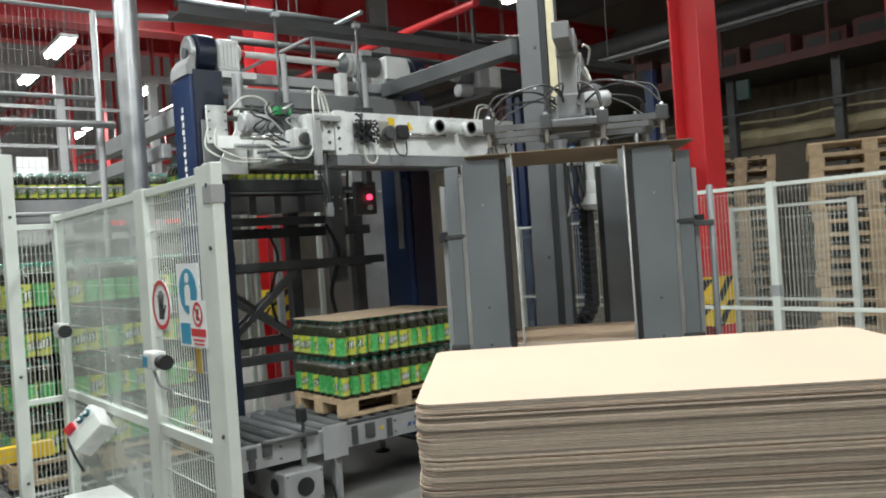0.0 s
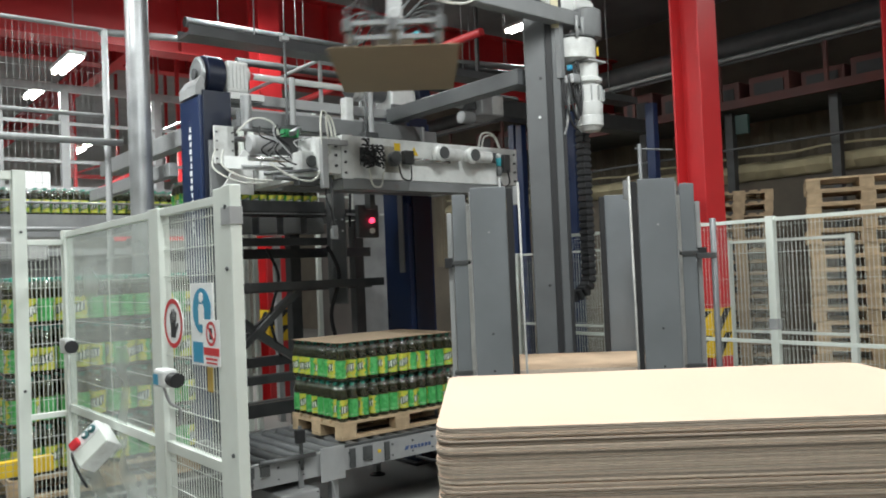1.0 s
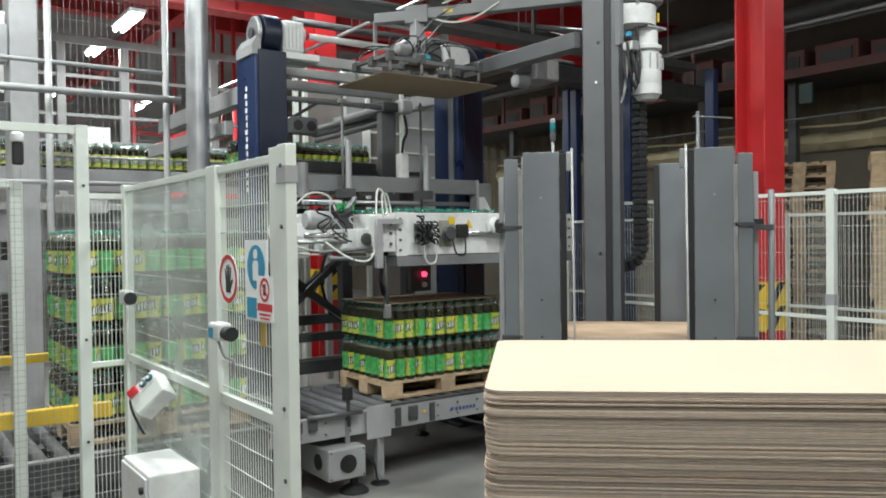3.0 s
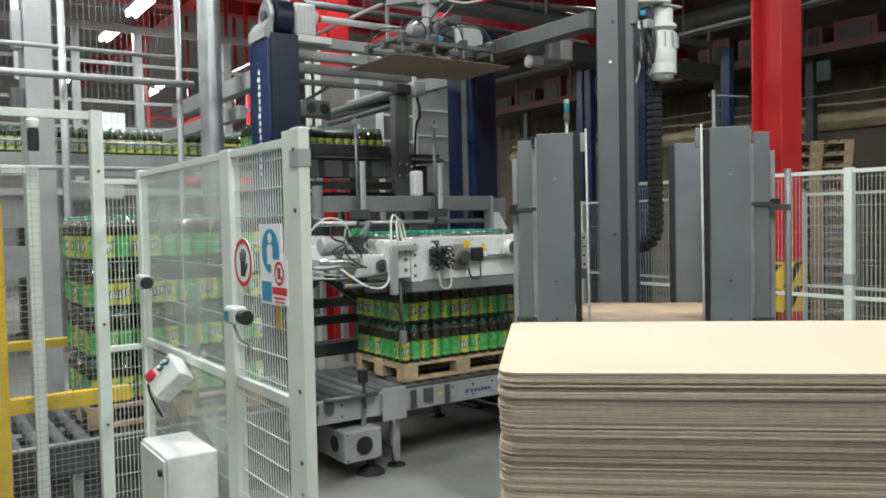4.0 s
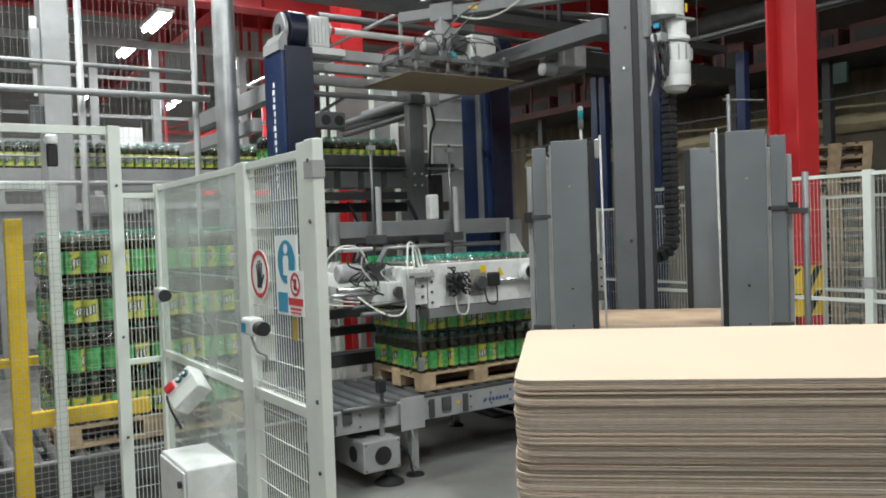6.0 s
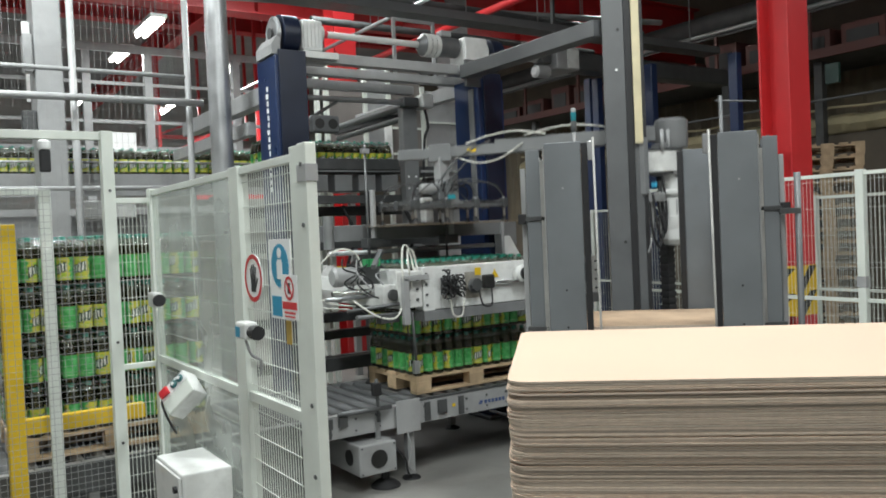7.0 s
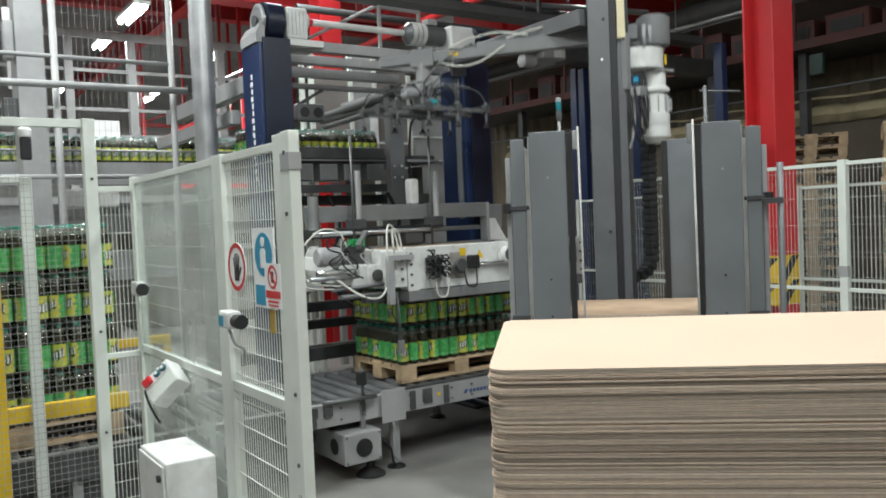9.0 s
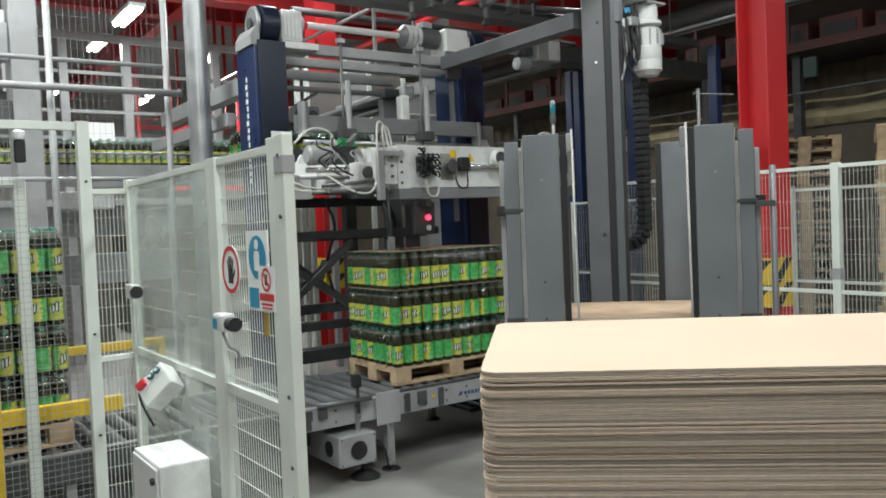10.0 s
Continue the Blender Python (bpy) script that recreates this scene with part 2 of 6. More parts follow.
def ceiling_light(x, y, z, turn, power, size=1.3):
    """A twin-tube batten hung below the roof, with its light; some are added out of view."""
    t = thing("ceiling_light", "white twin-tube fluorescent batten hung from the roof, lit, some added out of view", "lamp", pose(x, y, z, 0, 0, turn), group="ceiling lights")
    part("housing", box(-size / 2, -0.11, 0.05, size / 2, 0.11, 0.10, 0.01), M_WHITE, t)
    for s in (-0.05, 0.05):
        part("tube", rod((-size / 2 + 0.03, s, 0.02), (size / 2 - 0.03, s, 0.02), 0.03, 10), M_TUBE, t, "glowing fluorescent tube")
    for s in (-size / 3, size / 3):
        part("hanger", rod((s, 0, 0.1), (s, 0, 7.0 - z), 0.005, 6), M_STEEL, t)
    d = bpy.data.lights.new("tube_light", "AREA")
    d.shape, d.size, d.size_y, d.energy, d.color = "RECTANGLE", size, 0.25, power, (0.945, 1.0, 0.985)
    o = new("tube_light", d)
    o.matrix_world = pose(x, y, z - 0.03, 0, 0, turn)


LIGHTS = (
    (2.9, 11.3, 4.80, 90, 60, 1.0), (3.08, 13.87, 4.97, 90, 90, 1.0), (5.0, 14.2, 4.95, 90, 120, 0.6),
    # unseen battens, added to fill in light from overhead, behind and far right
    (0.6, 1.2, 5.6, 90, 140), (-1.6, -1.2, 5.6, 90, 170), (3.4, 2.2, 5.6, 90, 150), (0.4, 6.2, 5.6, 90, 230), (5.6, 0.2, 5.6, 90, 80), (-2.2, 9.5, 5.6, 90, 150), (4.4, 8.9, 5.7, 90, 140), (9.4, 1.6, 5.7, 90, 58), (9.6, 9.2, 5.9, 90, 12),
    (6.12, 22.0, 5.56, 90, 190, 0.7), (5.33, 20.0, 5.05, 90, 170, 0.7), (3.84, 22.0, 5.56, 90, 200), (7.6, 14.5, 5.0, 90, 50),
)
for row in LIGHTS:
    ceiling_light(*row)


def column_red(name, x, y, w, turn, chev):
    """A red hall column, an I-section with a hazard band."""
    bm = bmesh.new()
    for s in (-1, 1):
        bm_box(bm, -w / 2, s * w / 2 - (0.02 if s > 0 else 0), 0, w / 2, s * w / 2 + (0.02 if s < 0 else 0), 7.0)
    bm_box(bm, -0.008, -w / 2 + 0.02, 0, 0.008, w / 2 - 0.02, 7.0)
    c = solid(name, bm, M_RED, "bright red painted steel hall column with a hazard band", kind="structure")
    c.matrix_basis = pose(x, y, 0, 0, 0, turn)
    z0, z1 = chev
    for i in range(2):
        h = (z1 - z0) / 2
        part("hazard_tape", box(-w / 2 - 0.003, -w / 2 - 0.004, z0 + i * h, w / 2 + 0.003, -w / 2 - 0.0005, z0 + (i + 1) * h), M_YELLOW, c, "yellow hazard tape")
        part("hazard_tape", box(-w / 2 - 0.006, -w / 2, z0 + i * h, -w / 2 - 0.0005, w / 2, z0 + (i + 1) * h), M_YELLOW, c, "yellow hazard tape")
        z = z0 + i * h
        part("hazard_stripe", prism([(-w / 2, z), (-w / 2 + 0.11, z), (w / 2, z + h * 0.97), (w / 2 - 0.11, z + h * 0.97)], 0.003, pose(0, -w / 2 - 0.008, 0)), M_BLACK, c, "black diagonal stripe")
        part("hazard_stripe", prism([(-w / 2, z), (-w / 2 + 0.1, z), (w / 2, z + h * 0.9), (w / 2 - 0.1, z + h * 0.9)], 0.003, pose(-w / 2 - 0.007, 0, 0, 0, 0, -90)), M_BLACK, c, "black diagonal stripe")
    return c


column_red("hall_column_1", 6.87, 4.47, 0.31, 0, (0.98, 1.44))
column_red("hall_column_2", 5.41, 10.6, 0.34, 0, (1.0, 1.45))
column_red("hall_column_3", 10.72, 4.08, 0.3, 0, (1.0, 1.45))


def girder(name, x0, y0, x1, y1, z, h, w=0.34):
    d = Vector((x1 - x0, y1 - y0, 0))
    a, b, e = w / 2, 0.012, 0.03
    bm = prism([(-a, z), (a, z), (a, z + e), (b, z + e), (b, z + h - e), (a, z + h - e), (a, z + h), (-a, z + h), (-a, z + h - e), (-b, z + h - e), (-b, z + e), (-a, z + e)],
               d.length, pose(0, 0, 0, 0, 0, -90))
    g = solid(name, bm, M_RED, "bright red steel roof girder", kind="structure")
    g.matrix_basis = pose(x0, y0, 0, 0, 0, math.degrees(math.atan2(d.y, d.x)))
    n = int(d.length / 2.4)
    for i in range(1, n):
        for sd in (-1, 1):
            part("stiffener", box(i * d.length / n - 0.008, sd * 0.013, z + 0.031, i * d.length / n + 0.008, sd * (a - 0.02), z + h - 0.031), M_RED, g)


girder("roof_girder_1", -7.9, 11.5, 14.4, 11.5, 5.2, 1.2)
girder("roof_girder_2", -7.9, 17.5, 14.4, 17.5, 6.5, 0.36)
girder("roof_girder_3", 5.35, -5.9, 5.35, 29.9, 6.45, 0.5, 0.25)


# ---------------------------------------------------------------- bottles and pallets
def bottle_material():
    """Clear bottle with pale amber drink."""
    m = mat("amber_drink_bottle", (0.13, 0.13, 0.07), 0.05, var=0.3, scale=14, spec=0.8, coat=1.0)
    b = m.node_tree.nodes["Principled BSDF"]
    b.inputs["Transmission Weight"].default_value = 0.80
    b.inputs["IOR"].default_value = 1.34
    return m


def label_material():
    """Green wrap, a yellow burst on one flank, a slanted white mark with a dark edge across it."""
    m = bpy.data.materials.new("green_yellow_label")
    m.use_nodes = True
    nt = m.node_tree
    bsdf = nt.nodes["Principled BSDF"]
    bsdf.inputs["Roughness"].default_value = 0.28
    bsdf.inputs["Coat Weight"].default_value = 0.5

    def wire(value, socket):
        if isinstance(value, (int, float)):
            socket.default_value = value
        else:
            nt.links.new(value, socket)

    def calc(op, x, y=0.0):
        n = nt.nodes.new("ShaderNodeMath")
        n.operation = op
        wire(x, n.inputs[0])
        wire(y, n.inputs[1])
        return n.outputs[0]

    def step(x, lo, hi):
        n = nt.nodes.new("ShaderNodeMapRange")
        n.interpolation_type = "SMOOTHSTEP"
        wire(x, n.inputs["Value"])
        n.inputs["From Min"].default_value, n.inputs["From Max"].default_value = lo, hi
        return n.outputs["Result"]

    def blend(fac, x, col):
        n = nt.nodes.new("ShaderNodeMix")
        n.data_type = "RGBA"
        wire(fac, n.inputs["Factor"])
        if isinstance(x, tuple):
            n.inputs["A"].default_value = (*x, 1)
        else:
            nt.links.new(x, n.inputs["A"])
        n.inputs["B"].default_value = (*col, 1)
        return n.outputs["Result"]

    tc, sep, info = nt.nodes.new("ShaderNodeTexCoord"), nt.nodes.new("ShaderNodeSeparateXYZ"), nt.nodes.new("ShaderNodeObjectInfo")
    nt.links.new(tc.outputs["Object"], sep.inputs["Vector"])
    ang = calc("ARCTAN2", sep.outputs["Y"], sep.outputs["X"])
    u = calc("MULTIPLY", ang, 0.047)
    v = calc("SUBTRACT", sep.outputs["Z"], 0.104)
    flat = nt.nodes.new("ShaderNodeCombineXYZ")
    wire(u, flat.inputs["X"])
    wire(v, flat.inputs["Y"])
    wire(calc("MULTIPLY", info.outputs["Random"], 3.0), flat.inputs["Z"])

    def noise(scale, detail=2):
        n = nt.nodes.new("ShaderNodeTexNoise")
        n.inputs["Scale"].default_value, n.inputs["Detail"].default_value = scale, detail
        nt.links.new(flat.outputs["Vector"], n.inputs["Vector"])
        return n.outputs["Fac"]

    c = blend(step(noise(26), 0.4, 0.62), (0.05, 0.35, 0.085), (0.11, 0.49, 0.15))
    # yellow burst, torn at its edge
    reach = calc("ADD", calc("ABSOLUTE", calc("SUBTRACT", u, 0.012)), calc("MULTIPLY", calc("SUBTRACT", noise(55, 4), 0.5), 0.075))
    c = blend(step(reach, 0.066, 0.054), c, (0.62, 0.58, 0.07))
    c = blend(calc("MULTIPLY", step(reach, 0.04, 0.02), step(noise(80), 0.5, 0.6)), c, (0.30, 0.58, 0.05))
    # slanted mark
    rise = calc("SUBTRACT", v, calc("MULTIPLY", u, 0.30))
    wob = calc("MULTIPLY", calc("SUBTRACT", noise(95, 1), 0.5), 0.045)
    off = calc("ADD", calc("ABSOLUTE", rise), wob)
    span = calc("ABSOLUTE", calc("SUBTRACT", u, 0.004))
    inside = step(span, 0.052, 0.046)
    c = blend(calc("MULTIPLY", step(off, 0.032, 0.029), inside), c, (0.012, 0.05, 0.03))
    letters = nt.nodes.new("ShaderNodeTexWave")
    letters.inputs["Scale"].default_value, letters.inputs["Distortion"].default_value = 15, 2.5
    letters.inputs["Detail"].default_value, letters.inputs["Detail Scale"].default_value = 1, 2.0
    nt.links.new(flat.outputs["Vector"], letters.inputs["Vector"])
    c = blend(calc("MULTIPLY", calc("MULTIPLY", step(off, 0.025, 0.022), inside), step(letters.outputs["Fac"], 0.42, 0.52)), c, (0.80, 0.83, 0.80))
    # pale small print round the foot of the label
    c = blend(calc("MULTIPLY", step(calc("ABSOLUTE", calc("ADD", v, 0.055)), 0.006, 0.004), step(noise(190), 0.52, 0.6)), c, (0.55, 0.66, 0.5))
    nt.links.new(c, bsdf.inputs["Base Color"])
    return m


M_DRINK = bottle_material()
M_LABEL = label_material()
M_NECK = mat("clear_neck", (0.34, 0.38, 0.30), 0.07, var=0.3, scale=25, spec=0.8, coat=1.0)
M_NECK.node_tree.nodes["Principled BSDF"].inputs["Transmission Weight"].default_value = 0.6


def film_material():
    """Clear shrink film: see-through with crinkled gloss."""
    m = bpy.data.materials.new("clear_shrink_film")
    m.use_nodes = True
    nt = m.node_tree
    nt.nodes.remove(nt.nodes["Principled BSDF"])
    tr, gl, mx = nt.nodes.new("ShaderNodeBsdfTransparent"), nt.nodes.new("ShaderNodeBsdfGlossy"), nt.nodes.new("ShaderNodeMixShader")
    tr.inputs[0].default_value = (0.95, 0.97, 0.96, 1)
    gl.inputs["Roughness"].default_value = 0.09
    tc, n, bp = nt.nodes.new("ShaderNodeTexCoord"), nt.nodes.new("ShaderNodeTexNoise"), nt.nodes.new("ShaderNodeBump")
    n.inputs["Scale"].default_value, n.inputs["Detail"].default_value = 48, 3
    bp.inputs["Strength"].default_value, bp.inputs["Distance"].default_value = 1.0, 0.035
    nt.links.new(tc.outputs["Object"], n.inputs["Vector"])
    nt.links.new(n.outputs["Fac"], bp.inputs["Height"])
    nt.links.new(bp.outputs["Normal"], gl.inputs["Normal"])
    mx.inputs[0].default_value = 0.24
    nt.links.new(tr.outputs[0], mx.inputs[1])
    nt.links.new(gl.outputs[0], mx.inputs[2])
    nt.links.new(mx.outputs[0], nt.nodes["Material Output"].inputs[0])
    return m


M_FILM = film_material()
BOTTLE_H, LAYER_H = 0.306, 0.31


def bottle_mesh():
    n = 12
    rows = [(0.034, 0.0, 0), (0.044, 0.007, 0), (0.0462, 0.018, 0), (0.0455, 0.030, 0), (0.0472, 0.032, 1), (0.0472, 0.174, 1), (0.0445, 0.177, 0), (0.0465, 0.190, 0),
            (0.0455, 0.208, 0), (0.041, 0.228, 0), (0.033, 0.248, 0), (0.024, 0.266, 3), (0.0150, 0.280, 3), (0.0172, 0.281, 2), (0.0172, 0.302, 2), (0.014, 0.306, 2)]
    bm = bmesh.new()
    rings = [[bm.verts.new((r * math.cos(i * math.tau / n), r * math.sin(i * math.tau / n), h)) for i in range(n)] for r, h, k in rows]
    for j in range(len(rows) - 1):
        k = rows[j + 1][2] if rows[j + 1][2] == rows[j][2] else (rows[j + 1][2] if rows[j + 1][2] > 1 else 0)
        for i in range(n):
            f = bm.faces.new((rings[j][i], rings[j][(i + 1) % n], rings[j + 1][(i + 1) % n], rings[j + 1][i]))
            f.smooth, f.material_index = True, k
    bm.faces.new(rings[0][::-1])
    bm.faces.new(rings[-1]).material_index = 2
    return finish(bm, "bottle", [M_DRINK, M_LABEL, M_CAP, M_NECK])


BOTTLE = bottle_mesh()


def film_mesh():
    """Film drawn over the shoulders and caps of one pack of six."""
    r = random.Random(2)
    bm = bmesh.new()
    nx, ny = 13, 9
    g = []
    for i in range(nx):
        row = []
        for j in range(ny):
            x, y = -0.002 + 0.30 * i / (nx - 1), -0.002 + 0.202 * j / (ny - 1)
            d = min(math.hypot(x - 0.05 - 0.098 * a, y - 0.05 - 0.098 * b) for a in range(3) for b in range(2))
            edge = i in (0, nx - 1) or j in (0, ny - 1)
            z = 0.255 + r.uniform(-0.008, 0.008) if edge else 0.309 - 0.9 * max(0, d - 0.017) + r.uniform(-0.006, 0.006)
            row.append(bm.verts.new((x, y, z)))
        g.append(row)
    for i in range(nx - 1):
        for j in range(ny - 1):
            bm.faces.new((g[i][j], g[i + 1][j], g[i + 1][j + 1], g[i][j + 1])).smooth = True
    return finish(bm, "shrink_film", M_FILM)


FILM = film_mesh()
rng = random.Random(4)


def bottle_layer(label, m, group):
    """Sixteen packs of six bottles, 1.2 by 0.8 m, origin at its base's corner."""
    layer = thing("bottle_layer", label, "bottles", m, group=group)
    for px in range(4):
        for py in range(4):
            pack = new("bottle_pack")
            pack.parent = layer
            pack.location = (px * 0.3 + rng.uniform(-0.004, 0.004), py * 0.2 + rng.uniform(-0.004, 0.004), 0)
            fm = new("shrink_film", FILM)
            fm.parent = pack
            fm.visible_shadow = False
            base = rng.choice((0, 90, 180, 270))
            for i in range(3):
                for j in range(2):
                    b = new("bottle", BOTTLE)
                    b.parent = pack
                    b.matrix_basis = pose(0.05 + i * 0.098, 0.05 + j * 0.098, 0, rng.uniform(-0.6, 0.6), rng.uniform(-0.6, 0.6), base + rng.uniform(0, 360))
    return layer


def pallet(label, m, group="", material=None):
    """A four-way wooden pallet 1.2 by 0.8 m, origin at its bottom corner."""
    p = thing("pallet", label, "pallet", m, group=group)
    mt = material or M_WOOD
    for y, w in ((0, 0.145), (0.18, 0.10), (0.3275, 0.145), (0.52, 0.10), (0.655, 0.145)):
        part("deck_board", box(0, y, 0.122, 1.2, y + w, 0.144, 0.003), mt, p)
    for x in (0, 0.5275, 1.055):
        part("cross_board", box(x, 0, 0.10, x + 0.145, 0.8, 0.1215), mt, p)
    for y, w in ((0, 0.10), (0.3275, 0.145), (0.70, 0.10)):
        for x in (0, 0.5275, 1.055):
            part("block", box(x, y, 0.022, x + 0.145, y + w, 0.0995, 0.004), mt, p)
        part("runner", box(0, y, 0, 1.2, y + w, 0.0215, 0.003), mt, p)
    return p


PX, PY, PZ = 3.375, 5.525, 0.586  # the pallet that is being loaded
DECK = PZ + 0.145
work_pallet = pallet("pale wooden pallet being loaded on the roller conveyor", pose(PX, PY, PZ))
for i in range(2):
    bottle_layer("layer of amber drink bottles with green labels on the pallet", pose(PX, PY, DECK + i * (LAYER_H + 0.004)), "layers on the loading pallet")
PAD2 = DECK + 2 * (LAYER_H + 0.004) - 0.003
held_layer = bottle_layer("layer of amber drink bottles held in the layer head", pose(PX, PY, PAD2 + 0.006), "layers on the loading pallet")


def rounded(x0, y0, x1, y1, r, n=5):
    out = []
    for cx, cy, a in ((x1 - r, y1 - r, 0), (x0 + r, y1 - r, 90), (x0 + r, y0 + r, 180), (x1 - r, y0 + r, 270)):
        for k in range(n + 1):
            t = radians(a + 90 * k / n)
            out.append((cx + r * math.cos(t), cy + r * math.sin(t)))
    return out


def sheet(bm, x0, y0, x1, y1, z0, z1, r=0.05, n=5):
    pts = rounded(x0, y0, x1, y1, r, n)
    lo = [bm.verts.new((x, y, z0)) for x, y in pts]
    hi = [bm.verts.new((x, y, z1)) for x, y in pts]
    bm.faces.new(lo[::-1])
    f = bm.faces.new(hi)
    f.material_index = 1
    for i in range(len(pts)):
        j = (i + 1) % len(pts)
        bm.faces.new((lo[i], lo[j], hi[j], hi[i]))
    return bm


def pad(name, label, m, mats):
    return_ob = solid(name, sheet(bmesh.new(), 0, 0, 1.2, 0.8, 0, 0.004), mats, label, "board")
    return_ob.matrix_basis = m
    return return_ob


pad("layer_pad", "brown cardboard layer pad on the second bottle layer", pose(PX, PY, PAD2), [M_PADDARK, M_PADDARK])
held_pad = pad("layer_pad", "brown cardboard layer pad carried by the suction gripper", pose(PX, PY, 3.2), [M_PADDARK, M_PADDARK])

# finished load that rolls away
fin_pallet = pallet("pale wooden pallet under a finished bottle load", pose(1.02, PY, PZ))
fin_layers = [bottle_layer("layer of amber drink bottles with green labels, finished load", pose(1.02, PY, DECK + i * LAYER_H), "layers on the finished load") for i in range(4)]


# ---------------------------------------------------------------- sheet stack close to the camera
def sheet_stack():
    """A tall stack of cardboard layer pads on a pallet; its long side faces the camera."""
    base = pose(1.023, 1.297, 0, 0, 0, 48.57 - 90)
    p = pallet("pale wooden pallet under the stack of layer pads", base)
    st = thing("layer_pad_stack", "tall stack of cardboard layer pads, cream top sheet", "cardboard", base)
    r = random.Random(9)
    z, n = 0.146, 0
    top = 1.582
    while z < top - 0.006:
        h = r.choice((0.0042, 0.0045, 0.005, 0.0055))
        h = min(h, top - z)
        dx, dy = r.uniform(-0.0036, 0.0036), r.uniform(-0.0030, 0.0028)
        if r.random() < 0.05:
            dy -= 0.0025
        bm = sheet(bmesh.new(), dx, dy, 1.2 + dx, 0.8 + dy, z, z + h - 0.0012, 0.045, 4)
        part("layer_pad", bm, [M_PADEDGE, M_PADTOP], st)
        z += h
        n += 1
    bm = sheet(bmesh.new(), 0, 0, 1.2, 0.8, top - 0.0045, top, 0.045, 6)
    part("layer_pad", bm, [M_PADEDGE, M_PADTOP], st, "cream coloured top sheet")


sheet_stack()


# ---------------------------------------------------------------- roller conveyor
M_MARK = mat("faded_navy_print", (0.06, 0.10, 0.24), 0.5)


def roller_conveyor():
    c = thing("roller_conveyor", "grey powered roller conveyor on short steel legs", "conveyor")
    for y in (5.30, 6.46):
        bm = prism([(0, 0.42), (0.06, 0.42), (0.06, 0.428), (0.008, 0.428), (0.008, 0.577), (0.06, 0.577), (0.06, 0.585), (0, 0.585)], 8.2, pose(6.6, y, 0, 0, 0, 90))
        part("side_rail", bm, M_LGREY, c)
    bm = bmesh.new()
    for i in range(40):
        bm_rod(bm, (-1.5 + i * 0.2, 5.297, 0.545), (-1.5 + i * 0.2, 5.289, 0.545), 0.009, 6)
        bm_rod(bm, (-1.5 + i * 0.2, 5.297, 0.46), (-1.5 + i * 0.2, 5.289, 0.46), 0.007, 6)
    part("bolts", bm, M_DGREY, c, kind="stuff")
    rl = finish(rod((0, 5.32, 0.545), (0, 6.455, 0.545), 0.041, 16), "roller", M_ROLLER)
    for i in range(62):
        r = new("roller", rl)
        r.parent = c
        r.location = (-1.5 + i * 0.13, 0, 0)
    for x in (-1.2, 0.9, 3.18, 4.3, 5.6):
        for y in (5.34, 6.42):
            leg = part("leg", box(x - 0.03, y - 0.02, 0.03, x + 0.03, y + 0.04, 0.42, 0.003), M_LGREY, c)
            part("foot", lathe([(0.075, 0), (0.07, 0.012), (0.03, 0.028), (0.014, 0.04), (0.012, 0.1)], 14, at=(x, y, 0)), M_RUBBER, leg, "black levelling foot")
    part("cover_plate", box(3.03, 5.262, 0.375, 3.24, 5.272, 0.625, 0.003), M_LGREY, c)
    part("cover_plate", box(3.42, 5.275, 0.47, 3.50, 5.297, 0.575, 0.003), M_DGREY, c)
    for k in range(6):
        part("nameplate_mark", box(3.88 + k * 0.036, 5.295, 0.478, 3.903 + k * 0.036, 5.299, 0.505), M_MARK, c, "small blue maker's mark")
    part("nameplate_mark", prism([(3.82, 0.478), (3.85, 0.478), (3.865, 0.507), (3.835, 0.507)], 0.004, pose(0, 5.295, 0)), M_MARK, c, "small blue maker's mark")
    for i in range(4):
        part("chain_guard", box(2.2 + i * 0.12, 5.28, 0.50, 2.27 + i * 0.12, 5.299, 0.575, 0.002), M_DGREY, c)
    # drive unit under the frame
    d = part("drive_box", box(2.67, 5.20, 0.13, 2.98, 6.0, 0.36, 0.012), M_LGREY, c, "grey box drive with round vents")
    for y in (5.36, 5.75):
        part("vent", lathe([(0.06, 0), (0.06, 0.006), (0.045, 0.008)], 16, "x", (2.662, y, 0.25)), M_BLACK, d)
    part("vent", lathe([(0.068, 0), (0.068, 0.006), (0.05, 0.008)], 18, "y", (2.83, 5.192, 0.245)), M_BLACK, d)
    for x in (2.69, 2.96):
        for z in (0.15, 0.34):
            part("screw", rod((x, 5.199, z), (x, 5.193, z), 0.007, 6), M_DGREY, d)
    part("foot", lathe([(0.115, 0), (0.11, 0.015), (0.06, 0.05), (0.03, 0.06), (0.025, 0.14)], 18, at=(2.93, 5.30, 0)), M_RUBBER, c, "black rubber foot")
    part("bracket", box(2.86, 5.29, 0.36, 2.90, 5.31, 0.60, 0.002), M_STEEL, c)
    part("stop_lever", rod((2.88, 5.27, 0.5), (2.86, 5.25, 0.82), 0.014, 8), M_DGREY, c)
    part("sensor", box(2.82, 5.22, 0.70, 2.89, 5.27, 0.80, 0.01), M_RUBBER, c)
    part("cable", pipe([(2.98, 5.24, 0.3), (3.06, 5.22, 0.2), (3.1, 5.25, 0.08), (3.16, 5.3, 0.02)], 0.008), M_RUBBER, c)
    part("cable", pipe([(3.9, 5.27, 0.42), (4.1, 5.2, 0.36), (4.3, 5.23, 0.40), (4.5, 5.27, 0.42)], 0.012), M_RUBBER, c)
    for x in (2.45, 3.30, 3.62, 4.18):
        part("joint_plate", box(x, 5.286, 0.43, x + 0.05, 5.296, 0.575, 0.002), M_DGREY, c)
